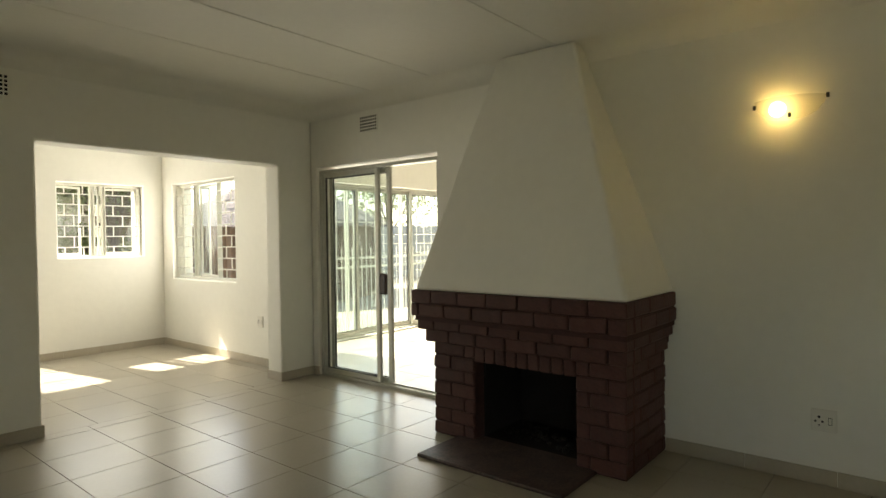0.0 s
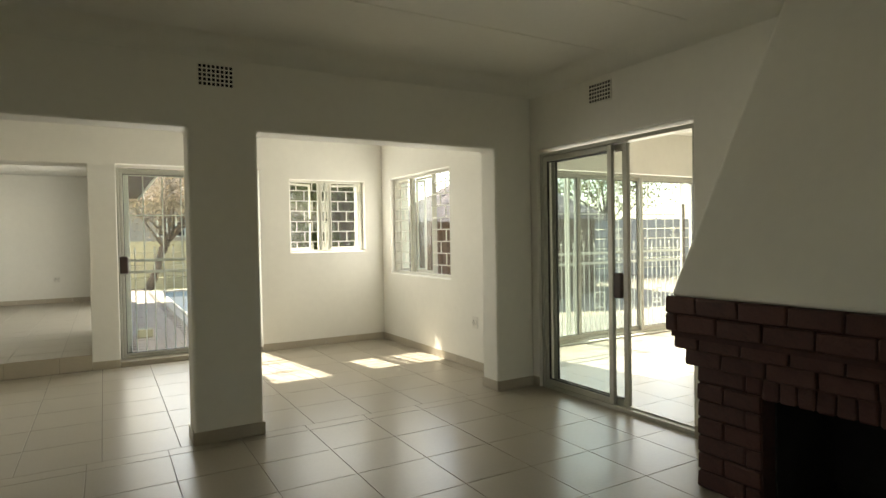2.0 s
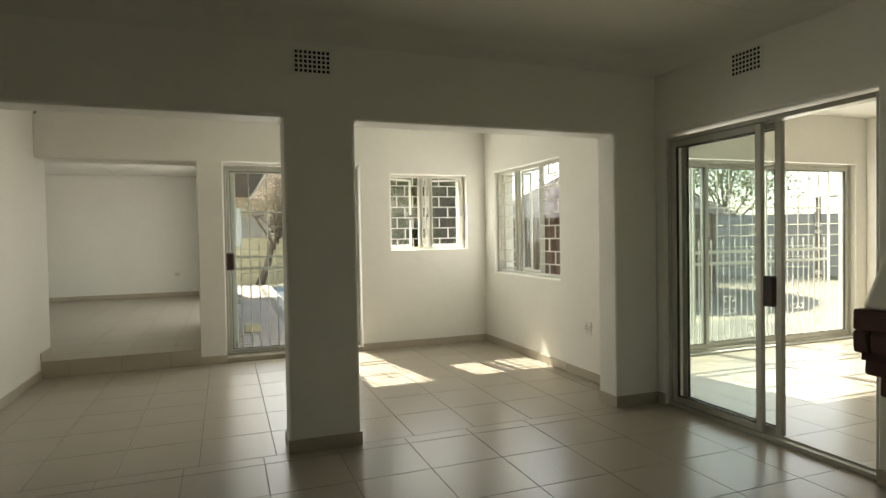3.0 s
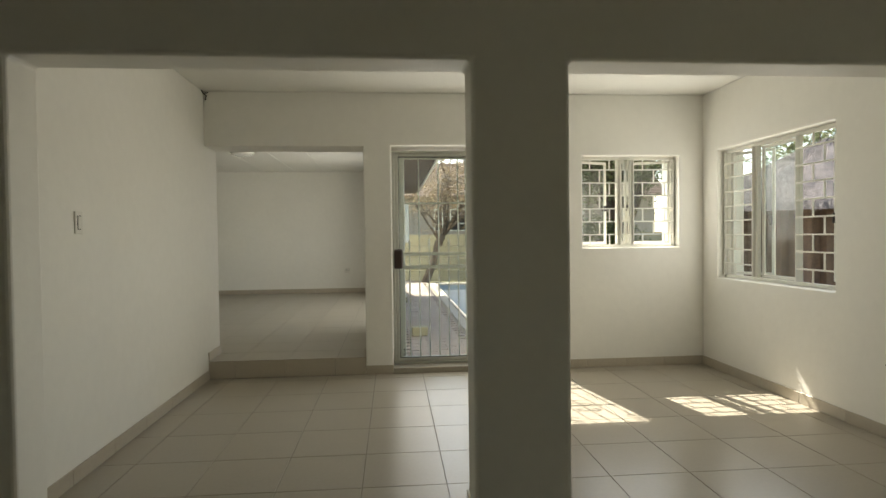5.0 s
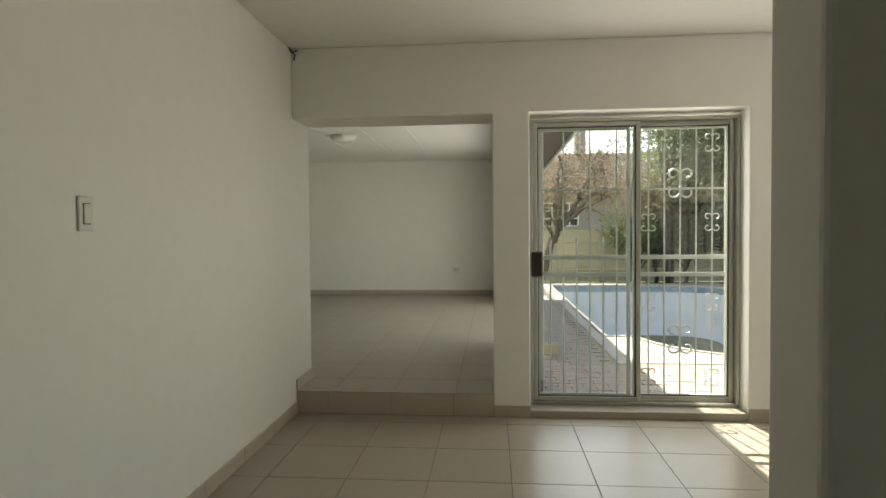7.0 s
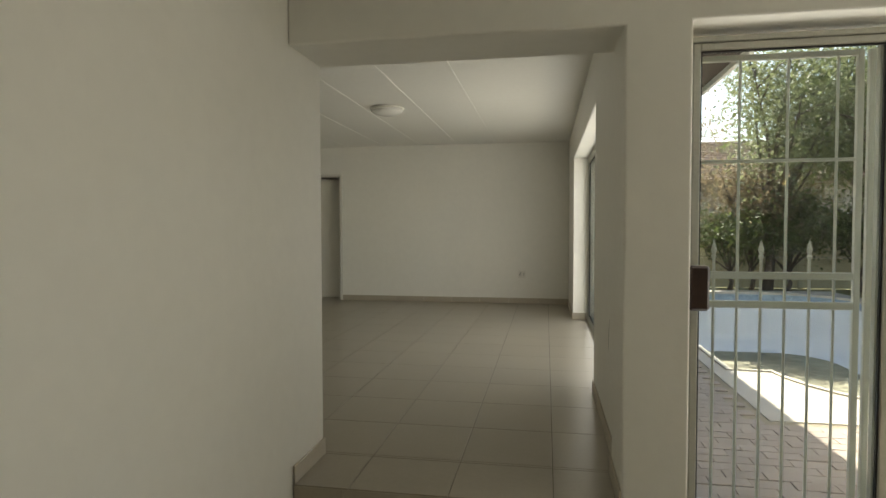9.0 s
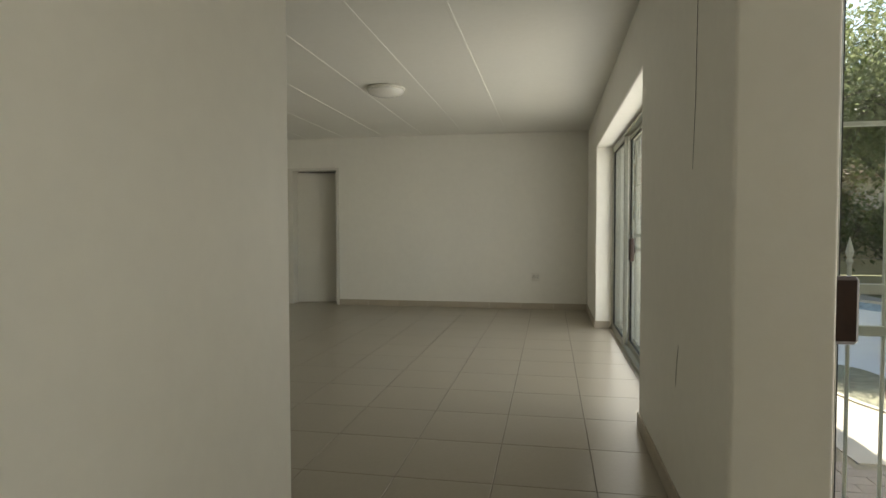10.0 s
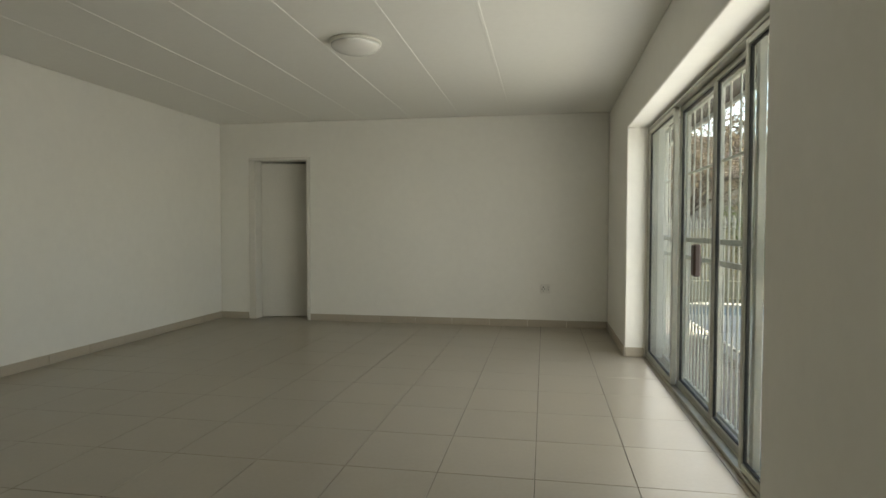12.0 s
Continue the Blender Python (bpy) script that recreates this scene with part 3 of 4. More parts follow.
BL, BD, J = 0.225, 0.10, 0.008
rb = random.Random(11)
for c in range(11):
    grow = (0, 0, 0, 0, 0, 0, 0, 0.06, 0.11, 0.155, 0.155)[c]
    side = (0, 0, 0, 0, 0, 0, 0, 0.03, 0.055, 0.075, 0.075)[c]
    fx, y0, y1 = FX - grow, FY0 - side * 0.9, FY1 + side
    z = c * COURSE + COURSE / 2 + 0.003
    h = COURSE - J
    y = y0
    first = True
    while y < y1 - 0.03:
        L = BL * 0.5 if first and c % 2 else BL
        first = False
        e = min(y + L, y1)
        if y1 - e < 0.05:
            e = y1
        spans = [(y, e)]
        if c < 7:
            lo, hi = BOXY
            spans = [(a, b) for a, b in ((y, min(e, lo)), (max(y, hi), e)) if b - a > 0.02]
        for a, b in spans:
            brick(BD, b - a - J, h, fx + BD / 2 + rb.uniform(-.004, .004), (a + b) / 2, z, rb.randrange(9))
        y = e
    for ys, sg in ((y0, 1), (y1, -1)):
        x = fx + BD + (0.10 if c % 2 else 0.0)
        if c % 2:
            brick(0.10 - J, BD, h, fx + BD + 0.05, ys + sg * BD / 2, z, 1)
        while x < LX1 - 0.03:
            e = min(x + BL, LX1 - 0.002)
            brick(e - x - J, BD, h, (x + e) / 2, ys + sg * BD / 2 + rb.uniform(-.003, .003), z, rb.randrange(9))
            x = e
y = BOXY[0]
n_sold = 9
w_sold = (BOXY[1] - BOXY[0]) / n_sold
for i in range(n_sold):   # soldier course over the firebox
    brick(BD, w_sold - J, 0.105, FX + BD / 2, y + (i + 0.5) * w_sold, 0.59, i)
bm = bmesh.new()
add_box(bm, 2.38, FX + 0.1, 1.68, 2.68, 0.0, 0.022, bevel=0.006)
under(finish("hearth_slab", bm, HEARTH), fire)
bm = bmesh.new()
# tapered plaster hood with rounded arrises
zs = [(1.006, 2.665, 1.44, 2.945), (CEIL, 3.28, 2.045, 2.655)]
ring = [[bm.verts.new(p) for p in ((x, a, z), (x, b, z), (LX1 - 0.001, b, z), (LX1 - 0.001, a, z))] for z, x, a, b in zs]
for k in range(4):
    bm.faces.new([ring[0][k], ring[0][(k + 1) % 4], ring[1][(k + 1) % 4], ring[1][k]])
bm.faces.new(ring[0])
bm.faces.new(ring[1])
hood = under(finish("chimney_hood", bm, PLASTER), fire)
bv = hood.modifiers.new("rounding", "BEVEL")
bv.width, bv.segments = 0.025, 3
tagged(hood, "white plastered tapering chimney hood")
tagged(fire, "dark red brick fireplace with sooty firebox and white hood", "fireplace")

# ---- sliding doors ----


def bar_frame(items, y0, y1, x0, x1, z0, z1, w):
    """The four members of a rectangular frame, as box rows."""
    items += [(x0, x0 + w, y0, y1, z0, z1), (x1 - w, x1, y0, y1, z0, z1), (x0 + w, x1 - w, y0, y1, z0, z0 + w), (x0 + w, x1 - w, y0, y1, z1 - w, z1)]
    return items


def sliding_door(name, m, width, height, panels, label, lock, rim=0.03, stile=0.045):
    """Aluminium sliding door; local x along it, y into the room. panels: (x0, x1, track y)."""
    d = empty(name, m)
    it = []
    bar_frame(it, -0.045, 0.045, 0, width, 0, height, rim)
    it += [(rim + 0.001, width - rim - 0.001, -0.003, 0.003, rim - 0.001, rim + 0.014)]
    boxes("outer_frame", ALU, it, d, bevel=0.003)
    for x0, x1, ty in panels:
        s = empty("sash")
        s.parent = d
        it = bar_frame([], ty - 0.018, ty + 0.018, x0, x1, rim + 0.005, height - rim - 0.003, stile)
        boxes("sash_frame", ALU, it, s, bevel=0.004)
        boxes("seal", ALUDARK, bar_frame([], ty - 0.008, ty + 0.008, x0 + stile + 0.0005, x1 - stile - 0.0005, rim + stile + 0.0055, height - rim - stile - 0.0035, 0.006), s)
        g = box("glass_pane", GLASS, x0 + stile + 0.0007, x1 - stile - 0.0007, ty - 0.003, ty + 0.003, rim + stile + 0.0057, height - rim - stile - 0.0037, s)
        g.visible_shadow = False
    for lx, ly, lz in lock:
        box("lock_case", LOCKBOX, lx - 0.04, lx + 0.04, ly, ly + 0.04, lz - 0.095, lz + 0.095, d, bevel=0.01)
        box("lock_latch", ALUDARK, lx - 0.012, lx + 0.012, ly + 0.0405, ly + 0.05, lz - 0.03, lz + 0.03, d, bevel=0.003)
    return tagged(d, label, "door")


W = SLY[1] - SLY[0]
sliding_door("sliding_door", pose(LX1 + 0.075, SLY[1], 0.0, 0, 0, -90), W, HEAD - 0.03,
             [(0.036, 0.83, -0.024), (0.09, 0.935, 0.024)], "aluminium sliding glass door standing half open", [(0.915, -0.09, 0.95)])
sliding_door("garden_door", pose(0.27, 8.205, 0.055), 1.478, 2.08,
             [(0.023, 0.79, -0.024), (0.755, 1.455, 0.024)], "aluminium sliding glass door to the garden, closed", [(0.05, -0.09, 1.03)], rim=0.022, stile=0.032)
W3 = SL3[1] - SL3[0]
sliding_door("far_sliding_door", pose(RX1 + 0.225, SL3[1], UP, 0, 0, -90), W3, 2.05,
             [(0.036, 1.06, -0.024), (1.02, 1.90, 0.024), (1.88, 2.60, 0.024), (2.56, W3 - 0.036, -0.024)], "four-panel aluminium sliding glass door, closed", [(1.88, -0.10, 0.97)], rim=0.022, stile=0.036)
sliding_door("sun_room_door", pose(4.05, SY1 + 0.11, 0.02), 3.37, 2.08,
             [(0.036, 1.15, -0.024), (1.11, 2.25, 0.024), (2.21, 3.33, -0.024)], "wide aluminium sliding glass door of the sun room", [])

# ---- security gates with spear points and scrolls ----


def scroll(bm, cx, cz, s, y=0.0):
    """A wrought scroll ornament: four C curls back to back."""
    for sx in (-1, 1):
        for sz in (-1, 1):
            pts = []
            for k in range(13):
                a = k / 12
                ang = math.pi + 0.5 - a * 5.6
                r = s * (0.46 - 0.30 * a)
                pts.append((cx + sx * (s * 0.44 + r * math.cos(ang)), y, cz + sz * (s * 0.56 + r * math.sin(ang))))
            pts.insert(0, (cx, y, cz + sz * s * 0.08))
            tube(bm, pts, s * 0.07, 5)


scrolls = {}


def gate(name, m, width, height, leaves, label, ornate, spears=True):
    """Steel gate: wide bars above, close bars with spear points below, two mid rails."""
    g = empty(name, m)
    w = width / leaves
    for i in range(leaves):
        x0, x1 = i * w + 0.01, (i + 1) * w - 0.01
        leaf_ob = empty("leaf")
        leaf_ob.parent = g
        it = bar_frame([], -0.012, 0.012, x0, x1, 0, height, 0.025)
        for z, t in ((0.925, 0.032), (1.055, 0.032), (height * 0.77, 0.014)):
            it.append((x0 + 0.025, x1 - 0.025, -0.010, 0.010, z - t / 2, z + t / 2))
        boxes("gate_frame", WHITESTEEL, it, leaf_ob, bevel=0.002)
        n = max(4, round((x1 - x0) / 0.093))
        plain_bars = i in ornate and not spears
        if plain_bars:
            n = 6
        bm = bmesh.new()
        for k in range(1, n):
            x = x0 + (x1 - x0) * k / n
            tall = k % 2 == 0 or plain_bars
            tube(bm, [(x, 0, 0.02), (x, 0, height - 0.02 if tall else 1.13)], 0.0065, 6)
            if not tall:
                tube(bm, [(x, 0, 1.13), (x, 0, 1.14), (x, 0, 1.15), (x, 0, 1.17), (x, 0, 1.215)], [0.007, 0.012, 0.007, 0.013, 0.001], 6)
        finish("gate_bars", bm, WHITESTEEL, leaf_ob)
        if i in ornate:
            xm, q = (x0 + x1) / 2, (x1 - x0) / (3.1 if spears else 3.0)
            for ox, oz, size in ((-q, 0.936, .07), (q, 0.936, .07), (0, 0.79, .115), (-q, 0.647, .07), (q, 0.647, .07), (-q, 0.353, .07), (q, 0.353, .07), (0, 0.216, .115), (-q, 0.075, .07), (q, 0.075, .07)):
                if size not in scrolls:
                    bm = bmesh.new()
                    scroll(bm, 0, 0, size)
                    sme = bpy.data.meshes.new("scroll")
                    bm.to_mesh(sme)
                    bm.free()
                    sme.materials.append(WHITESTEEL)
                    scrolls[size] = sme
                o = new("scroll", scrolls[size])
                o.parent, o.location = leaf_ob, (xm + ox, 0, height * oz)
    return tagged(g, label, "security gate")


gate("garden_gate", pose(0.325, 8.345, 0.07), 1.42, 2.03, 2, "white steel security gate with spear points and scrolls", (1,), spears=False)
gate("far_gate", pose(RX1 + 0.325, SL3[1] - 0.04, UP + 0.02, 0, 0, -90), W3 - 0.08, 2.0, 4, "white steel security gate outside the far sliding door", ())
gate("sun_room_gate", pose(4.09, SY1 + 0.30, 0.03), 3.29, 2.03, 3, "white steel security gate with scrolls outside the sun room", (0, 1, 2))
# door sill under the garden door
tagged(box("door_sill", TILE, PD[0] + 0.002, PD[1] - 0.002, W2A - 0.012, W2B, 0.0, 0.054, bevel=0.004), "tiled sill under the garden door", "sill", kind="structure")

# ---- steel windows with burglar bars ----


def steel_window(name, m, width, height, lights, barred, label, rows, open_lights, seed):
    """Steel window in a wall; local x along it, y outwards. lights: x cuts."""
    w = empty(name, m)
    fr = bar_frame([], -0.015, 0.02, 0, width, 0, height, 0.028)
    for c in lights[1:-1]:
        fr.append((c - 0.022, c + 0.022, -0.015, 0.02, 0.028, height - 0.028))
    boxes("frame", WHITESTEEL, fr, w, bevel=0.003)
    rng = random.Random(seed)
    for i, (a, b) in enumerate(zip(lights, lights[1:])):
        ca = empty("casement")
        ca.parent = w
        iw, ih = b - a - 0.05, height - 0.06
        swing = open_lights.get(i, 0)
        ca.location = (b - 0.025 if swing < 0 else a + 0.025, 0.022, 0.03)
        ca.rotation_euler = (0, 0, radians(swing))
        s = -1 if swing < 0 else 1
        xs = (0, iw) if s > 0 else (-iw, 0)
        it = bar_frame([], 0, 0.022, xs[0], xs[1], 0, ih, 0.026)
        boxes("casement_frame", WHITESTEEL, it, ca, bevel=0.003)
        g = box("pane", GLASS, xs[0] + 0.0265, xs[1] - 0.0265, 0.008, 0.012, 0.0265, ih - 0.0265, ca)
        g.visible_shadow = False
        bm = bmesh.new()
        add_box(bm, s * iw * 0.93 - 0.012, s * iw * 0.93 + 0.012, -0.016, -0.001, ih * 0.40, ih * 0.47, bevel=0.003)
        finish("catch", bm, ALUDARK, ca)
        if i in barred:
            bm = bmesh.new()
            x0, x1 = a + 0.022, b - 0.022
            for r in range(1, rows):
                z = height * r / rows
                add_box(bm, x0, x1, -0.040, -0.030, z - 0.006, z + 0.006)
            for r in range(0, rows):
                z0, z1 = height * r / rows, height * (r + 1) / rows
                fs = (0.5,) if r % 2 else (0.22, 0.78)
                if rows > 8:
                    fs = (0.66,) if r % 2 else (0.40,)
                for f in fs:
                    x = x0 + (x1 - x0) * f
                    add_box(bm, x - 0.006, x + 0.006, -0.0395, -0.0305, z0 + (0.028 if r == 0 else 0), z1 - (0.028 if r == rows - 1 else 0))
            add_box(bm, x0 - 0.01, x0, -0.040, -0.0155, 0.03, height - 0.03)
            add_box(bm, x1, x1 + 0.01, -0.040, -0.0155, 0.03, height - 0.03)
            finish("burglar_bars", bm, WHITESTEEL, w)
    return tagged(w, label, "window")


steel_window("garden_window", pose(2.112, 8.14, 1.17), 0.976, 0.895, [0, 0.40, 0.53, 0.976], (0, 1, 2), "white steel casement window with burglar bars", 7, {0: 24, 2: -24}, 2)
steel_window("side_window", pose(MX1 + 0.10, 7.757, 0.883, 0, 0, -90), 1.474, 1.195, [0, 0.46, 0.98, 1.474], (0, 2), "three-light steel window with burglar bars at its sides", 9, {0: 26, 2: -28}, 6)
# unseen window added to fit the west fill lamp's opening
steel_window("added_west_window", pose(LX0 - 0.10, -2.797, 0.903, 0, 0, 90), 2.394, 1.164, [0, 0.6, 1.8, 2.394], (0, 2), "added steel window, out of view, for the living room fill light", 9, {}, 3)

# ---- far room door, ajar to a dark passage ----
df = empty("room_door", pose(-4.36, RY1, UP))
boxes("door_frame", DOORPAINT, [(-0.06, 0.03, -0.012, 0.21, 0, 2.02), (0.72, 0.765, -0.012, 0.21, 0, 2.02), (-0.06, 0.765, -0.012, 0.21, 2.0201, 2.055)], df, bevel=0.004)
leaf_door = box("door_leaf", DOORPAINT, 0, 0.685, 0, 0.04, 0.006, 2.005, df, bevel=0.003)
leaf_door.location, leaf_door.rotation_euler = (0.034, 0.15, 0), (0, 0, radians(14))
tagged(df, "white flush door standing ajar in its frame", "door")

# ---- lamps ----


def dome_lamp(name, x, y, r):
    l = empty(name, pose(x, y, CEIL - 0.001))
    bm = bmesh.new()
    lathe(bm, [(r * 0.95, 0), (r * 1.06, -0.006), (r * 1.06, -0.02), (r * 0.98, -0.026)])
    finish("base_ring", bm, WHITESTEEL, l, smooth=True)
    bm = bmesh.new()
    lathe(bm, [(r * math.cos(a), -0.0265 - 0.062 * math.sin(a)) for a in (0, 0.2, 0.45, 0.7, 0.95, 1.2, 1.4, 1.53)])
    finish("glass_bowl", bm, OPAL, l, smooth=True)
    return tagged(l, "round opal glass ceiling lamp, switched off", "ceiling lamp", group="ceiling lamps")


dome_lamp("ceiling_lamp", -2.04, 11.8, 0.175)
dome_lamp("ceiling_lamp", 0.42, 6.6, 0.17)

sc = empty("wall_lamp", pose(LX1 - 0.001, 0.82, 2.04))
SHADE = mat("frosted_shade", (0.62, 0.56, 0.40), 0.35, var=0.05, bump=0)
s_nt = SHADE.node_tree
s_mix, s_tr = s_nt.nodes.new("ShaderNodeMixShader"), s_nt.nodes.new("ShaderNodeBsdfTransparent")
s_mix.inputs[0].default_value = 0.85
s_nt.links.new(s_nt.nodes["Principled BSDF"].outputs[0], s_mix.inputs[1])
s_nt.links.new(s_tr.outputs[0], s_mix.inputs[2])
s_nt.links.new(s_mix.outputs[0], s_nt.nodes["Material Output"].inputs[0])
bm = bmesh.new()
prof = [(0.03, -0.055), (0.08, -0.045), (0.125, -0.02), (0.155, 0.02), (0.165, 0.055)]
rings = []
for rr, zz in prof:
    rings.append([bm.verts.new((-rr * 0.75 * math.sin(a) - 0.004, rr * 1.05 * math.cos(a), zz)) for a in (math.pi * k / 18 for k in range(19))])
for a, b in zip(rings, rings[1:]):
    for k in range(18):
        bm.faces.new([a[k], a[k + 1], b[k + 1], b[k]])
sh = finish("glass_shade", bm, SHADE, sc, smooth=True)
so = sh.modifiers.new("thickness", "SOLIDIFY")
so.thickness = 0.005
boxes("clip", ALUDARK, [(-0.02, -0.003, 0.165, 0.18, 0.02, 0.045), (-0.02, -0.003, -0.185, -0.17, 0.04, 0.065), (-0.10, -0.085, -0.02, -0.005, -0.055, -0.03)], sc, bevel=0.002)
bm = bmesh.new()
bmesh.ops.create_uvsphere(bm, u_segments=16, v_segments=10, radius=0.042, matrix=Matrix.Translation((-0.06, 0.05, 0.0)))
finish("bulb", bm, GLOW, sc, smooth=True)
tagged(sc, "lit half-bowl glass wall lamp with dark clips", "wall lamp")
pl = new("bulb_light", bpy.data.lights.new("bulb_light", "POINT"))
pl.data.energy, pl.data.color, pl.data.shadow_soft_size = 0.006, (1.0, 0.70, 0.30), 0.04
pl.location = (LX1 - 0.12, 0.865, 2.13)

# ---- vents, sockets, switches ----


def air_vent(m):
    v = empty("air_vent", m)
    boxes("plate", PLASTER, [(-0.115, 0.115, -0.006, 0.0, -0.075, 0.075)], v, bevel=0.002)
    boxes("holes", DARKHOLE, [(-0.108 + i * 0.0275, -0.108 + i * 0.0275 + 0.017, -0.0075, -0.0062, -0.066 + j * 0.0285, -0.066 + j * 0.0285 + 0.018) for i in range(8) for j in range(5)], v)
    return tagged(v, "white air vent with rows of square holes", "air vent", group="air vents")


air_vent(pose(0.80, W1A - 0.0005, 2.415))
air_vent(pose(LX1 - 0.0005, 4.16, 2.41, 0, 0, -90))


def plate(name, m, w, h, kind_, label):
    """Wall plate with rocker or socket holes; local -y faces the room."""
    p = empty(name, m)
    boxes("plate", PLASTIC, [(-w / 2, w / 2, -0.009, 0, -h / 2, h / 2)], p, bevel=0.003)
    if kind_ == "switch":
        boxes("rocker", PLASTIC, [(-0.016, 0.016, -0.014, -0.0092, -0.035, 0.035)], p, bevel=0.002)
        boxes("surround", ALUDARK, [(-0.019, 0.019, -0.0098, -0.0091, -0.038, 0.038)], p)
    else:
        bm = bmesh.new()
        for ox, oz, r in ((-0.022, 0.018, 0.007), (-0.038, -0.006, 0.006), (-0.006, -0.006, 0.006), (-0.022, -0.026, 0.004)):
            lathe(bm, [(r, -0.0006), (r, 0.0006)], 10)
            bmesh.ops.transform(bm, matrix=Matrix.Translation((ox, -0.0096, oz)) @ Matrix.Rotation(radians(90), 4, "X"), verts=bm.verts[-20:])
        finish("holes", bm, DARKHOLE, p)
        boxes("rocker", PLASTIC, [(0.022, 0.036, -0.013, -0.0092, -0.018, 0.018)], p, bevel=0.002)
        boxes("surround", ALUDARK, [(0.020, 0.038, -0.0098, -0.0091, -0.020, 0.020)], p)
    return tagged(p, label, "switch" if kind_ == "switch" else "socket")


plate("light_switch", pose(MX0 + 0.0005, 5.82, 1.40, 0, 0, 90), 0.075, 0.125, "switch", "white light switch with a dark-edged rocker")
plate("wall_socket", pose(LX1 - 0.0005, 0.66, 0.35, 0, 0, -90), 0.12, 0.12, "socket", "white wall socket with round pin holes")
plate("wall_socket", pose(MX1 - 0.0005, 5.80, 0.47, 0, 0, -90), 0.10, 0.12, "socket", "white wall socket on the plaster")
plate("wall_socket", pose(-0.68, RY1 - 0.0005, 0.62), 0.11, 0.11, "socket", "white wall socket low on the far wall")

# cracks in the far room's east wall, a cobweb mark under the middle ceiling
for pts in ([(8.555, 2.3), (8.565, 2.05), (8.575, 1.78), (8.61, 1.53)], [(8.81, 0.84), (8.83, 0.78), (8.845, 0.72), (8.86, 0.66)]):
    bm = bmesh.new()
    tube(bm, [(RX1 - 0.0005, y, z) for y, z in pts], [0.0008, 0.0018, 0.0016, 0.0007], 5)
    tagged(finish("crack", bm, CABLE), "thin dark crack down the painted plaster", "crack", group="wall cracks")
bm = bmesh.new()
tube(bm, [(MX0 + 0.003, W2A - 0.05, CEIL - 0.005), (MX0 + 0.012, W2A - 0.02, CEIL - 0.03), (MX0 + 0.03, W2A - 0.003, CEIL - 0.04), (MX0 + 0.022, W2A - 0.004, CEIL - 0.085)], 0.006, 5)
tube(bm, [(MX0 + 0.012, W2A - 0.02, CEIL - 0.03), (MX0 + 0.05, W2A - 0.004, CEIL - 0.015)], 0.005, 5)
tagged(finish("wire_end", bm, CABLE), "dark loose wire end in the ceiling corner", "wire")

# ---- skirting tiles ----


def skirting(name, axis, p, a0, a1, z0, facing, h=0.085):
    """Tile skirting along a wall face at p, from a0 to a1; facing is the side of the room (+1 or -1)."""
    sk = empty(name, pose(0, 0, 0))
    n = max(1, round((a1 - a0) / 0.445))
    step = (a1 - a0) / n
    t0, t1 = (0.0005, 0.011) if facing > 0 else (-0.011, -0.0005)
    me = None
    for i in range(n):
        if me is None:
            o = box("skirting_tile", SKIRT, *((t0, t1, 0.0015, step - 0.0015) if axis == "x" else (0.0015, step - 0.0015, t0, t1)), 0.001, h, sk, bevel=0.0015)
            me = o.data
        else:
            o = new("skirting_tile", me)
            o.parent = sk
        o.location = (p, a0 + i * step, z0) if axis == "x" else (a0 + i * step, p, z0)
    return tagged(sk, "beige tile skirting along the foot of the wall", "skirting", kind="structure")


skirting("baseboard_1", "x", MX0, W1B, W2A, 0, 1)
skirting("baseboard_2", "x", MX1, W1B, W2A, 0, -1)
skirting("baseboard_3", "y", W2A, PD[1], MX1 - 0.011, 0, -1)
skirting("baseboard_4", "y", W2A, 0.0, PD[0], 0, -1)
skirting("baseboard_5", "y", W1A, 0.615 - 0.011, 1.055 + 0.011, 0, -1)
skirting("baseboard_6", "x", 0.615, W1A, W1B, 0, -1)
skirting("baseboard_7", "x", 1.055, W1A, W1B, 0, 1)
skirting("baseboard_8", "y", W1B, 0.615, 1.055, 0, 1)
skirting("baseboard_9", "x", 3.03, W1A - 0.011, W1B, 0, -1)
skirting("baseboard_10", "y", W1A, 3.03, LX1 - 0.011, 0, -1)
skirting("baseboard_11", "x", LX1, SLY[1], W1A, 0, -1)
skirting("baseboard_12", "x", LX1, LY0, FY0 - 0.002, 0, -1)
skirting("baseboard_13", "x", LX1, FY1 + 0.002, SLY[0], 0, -1)
skirting("baseboard_14", "y", W1A, LX0, -1.30, 0, -1)
skirting("baseboard_15", "x", -1.30, W1A, W1B, 0, 1)
skirting("baseboard_16", "y", RY1, -3.595, RX1 - 0.011, UP, -1)
skirting("baseboard_17", "y", RY1, RX0 + 0.011, -4.43, UP, -1)
skirting("baseboard_18", "x", RX0, W2B, RY1, UP, 1)
skirting("baseboard_19", "x", RX1, SL3[1], RY1, UP, -1)
skirting("baseboard_20", "x", RX1, W2B, SL3[0], UP, -1)
skirting("baseboard_21", "x", MX0, W2A, W2B, UP, 1)
skirting("baseboard_22", "x", 0.0, W2A, W2B, UP, -1)
skirting("baseboard_23", "y", SL3[1], RX1, RX1 + 0.165, UP, -1)
riser = empty("step_riser", pose(0, 0, 0))
for i, (a, b) in enumerate(((MX0, -1.21), (-1.21, -0.75), (-0.75, -0.29), (-0.29, 0.0))):
    box("riser_tile", SKIRT, a + 0.0015, b - 0.0015, W2A - 0.0, W2A + 0.011, 0.001, UP - 0.006, riser, bevel=0.0015)
tagged(riser, "beige tile facing of the single step", "step", kind="structure")

# ---- floor tiles and terrace pavers ----


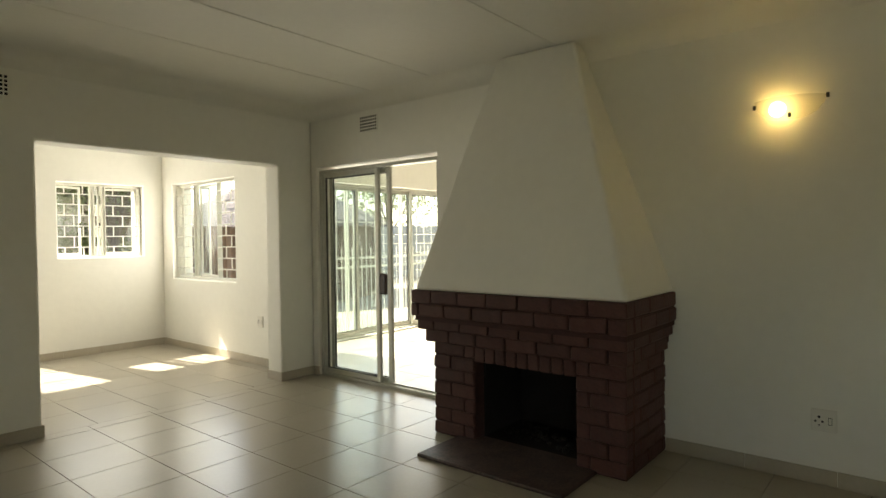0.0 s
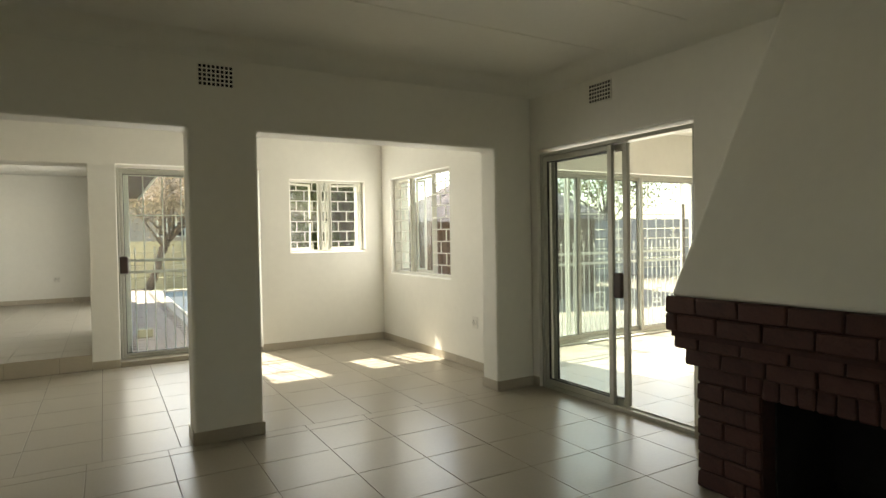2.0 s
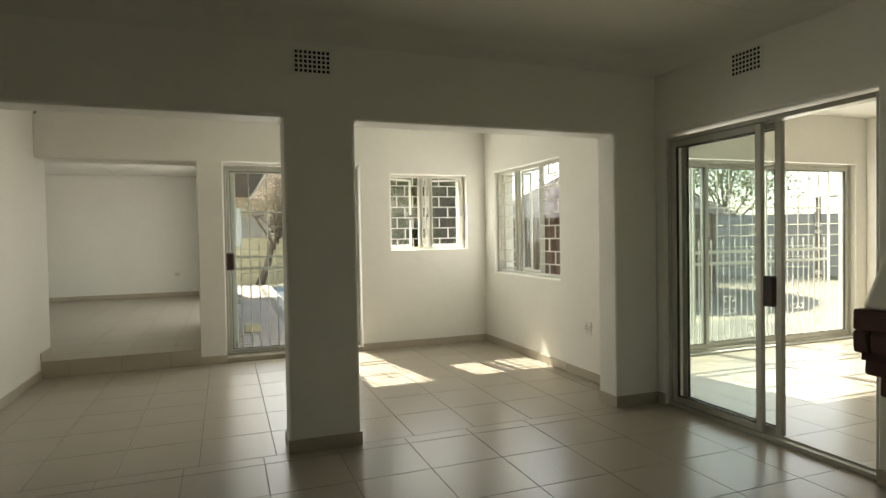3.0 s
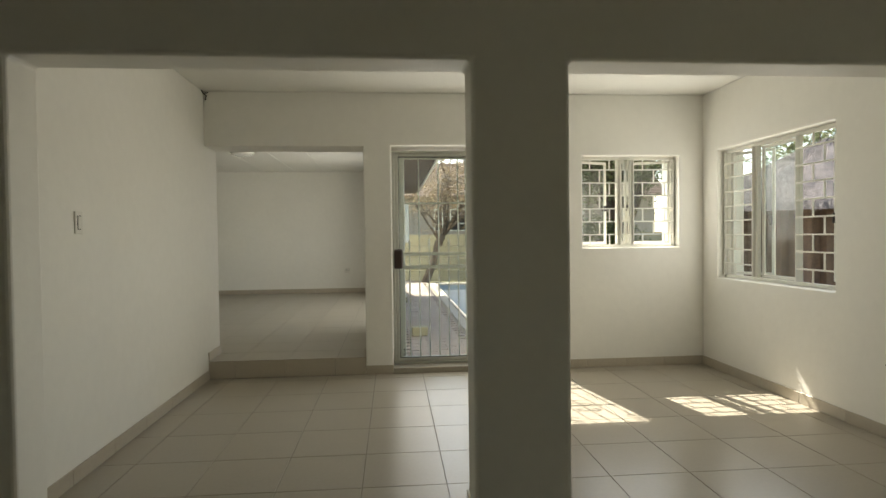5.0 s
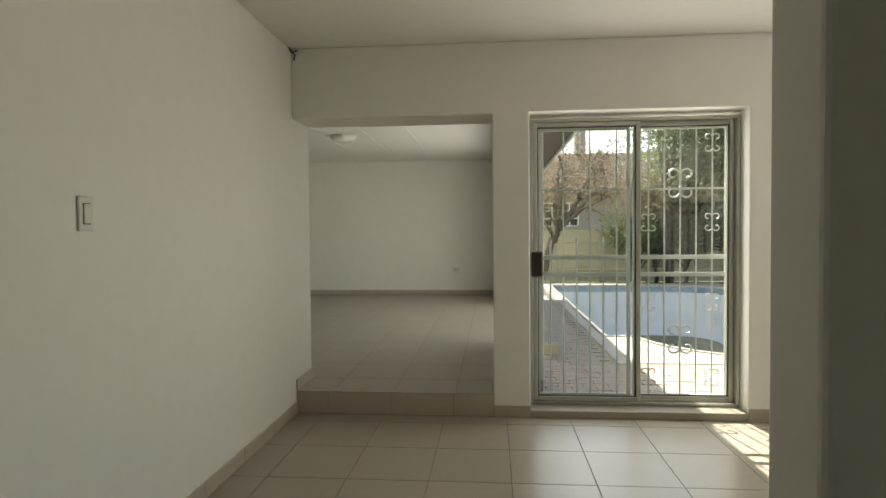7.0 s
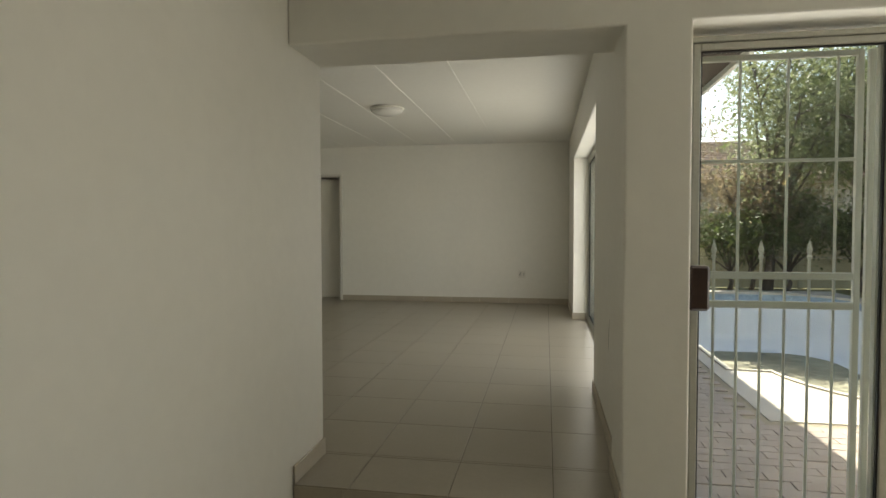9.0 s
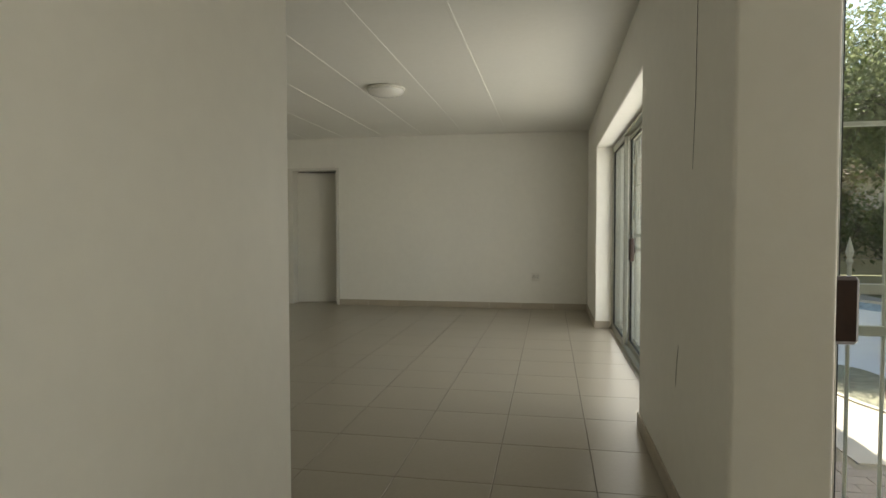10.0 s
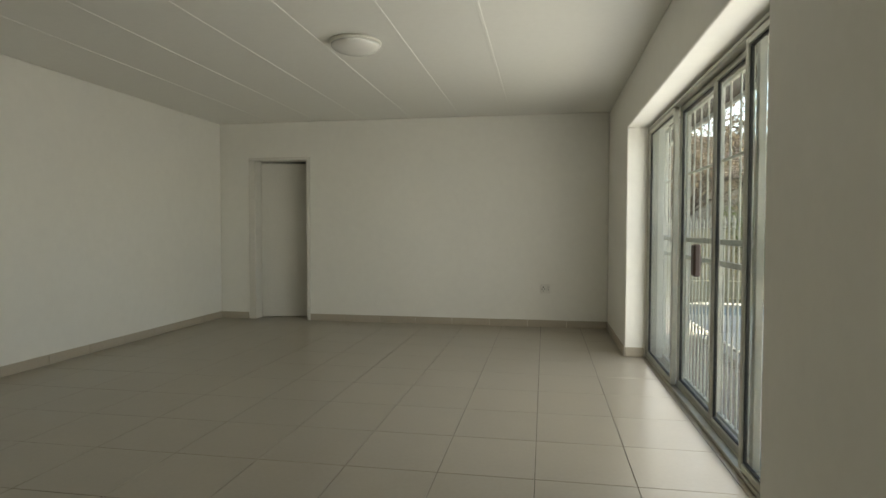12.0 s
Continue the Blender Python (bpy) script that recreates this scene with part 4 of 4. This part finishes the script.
def tiles(parent, x0, x1, y0, y1, ox, oy, px, py, z, near, skip=lambda x, y: False):
    """Square tiles on a grid through (ox, oy), cut at the edges. Whole tiles inside near become parts; the rest is joined."""
    bm = bmesh.new()
    add_box(bm, 0.0018, px - 0.0018, 0.0018, py - 0.0018, -0.008, 0, bevel=0.0012)
    me = bpy.data.meshes.new("tile")
    bmesh.ops.recalc_face_normals(bm, faces=bm.faces)
    bm.to_mesh(me)
    bm.free()
    me.materials.append(TILE)
    rest = bmesh.new()
    for i in range(math.floor((x0 - ox) / px), math.ceil((x1 - ox) / px)):
        for j in range(math.floor((y0 - oy) / py), math.ceil((y1 - oy) / py)):
            a, b, c, d = ox + i * px, ox + (i + 1) * px, oy + j * py, oy + (j + 1) * py
            if skip((a + b) / 2, (c + d) / 2):
                continue
            whole = a >= x0 and b <= x1 and c >= y0 and d <= y1
            if whole and near[0] < a < near[1] and near[2] < c < near[3]:
                o = new("tile", me)
                o.parent, o.location = parent, (a, c, z)
                continue
            a, b, c, d = max(a, x0), min(b, x1), max(c, y0), min(d, y1)
            if b - a > 0.01 and d - c > 0.01:
                add_box(rest, a + 0.0018, b - 0.0018, c + 0.0018, d - 0.0018, z - 0.008, z)
    tagged(finish("cut_tiles", rest, TILE, parent), kind="stuff")


tiles(floor_lower, LX0, LX1, LY0, 5.0225, 0.010, 3.12, 0.445, 0.445, 0.0, (-1.5, 3.2, 1.2, 5.0), skip=lambda x, y: x > 2.85 and 1.6 < y < 2.8)
tiles(floor_lower, MX0, LX1, 5.0225, W2A, 0.090, 5.0225, 0.4425, 0.4725, 0.0, (-1.5, 3.2, 5.0, 8.0))
tiles(floor_lower, LX1, SX1, LY0, SY1, 0.042, 3.12, 0.4405, 0.46, 0.0, (9, 9, 0, 0))
tiles(floor_upper, MX0, RX1, W2A, W2B, -0.275, 8.92, 0.455, 0.497, UP, (9, 9, 0, 0))
tiles(floor_upper, RX0, RX1 + 0.35, W2B, 14.69, -0.275, 8.92, 0.455, 0.497, UP, (-3.2, 0.0, 8.4, 14.6))
tiles(floor_upper, RX0, RX1, 14.69, 17.8, -0.275, 8.92, 0.455, 0.497, UP, (9, 9, 0, 0))

bm = bmesh.new()
add_box(bm, 0.0015, 0.2185, 0.0015, 0.1085, 0, 0.05, bevel=0.003)
pme = bpy.data.meshes.new("paver")
bmesh.ops.recalc_face_normals(bm, faces=bm.faces)
bm.to_mesh(pme)
bm.free()
pme.materials.append(PAVER)
rp = random.Random(5)
rest = bmesh.new()
count = 0
for j in range(108):
    for i in range(15):
        x, y = 0.36 + i * 0.22 + (0.11 if j % 2 else 0), 8.45 + j * 0.11
        z = -0.112 + rp.uniform(-0.003, 0.003)
        if x > 1.07 and y > 9.98 or x > 3.37:
            continue
        if count < 290:
            o = new("paver", pme)
            o.parent, o.location = terrace, (x, y, z)
            count += 1
        else:
            add_box(rest, x + 0.003, x + 0.217, y + 0.003, y + 0.107, z, z + 0.05)
tagged(finish("far_pavers", rest, PAVER, terrace), kind="stuff")
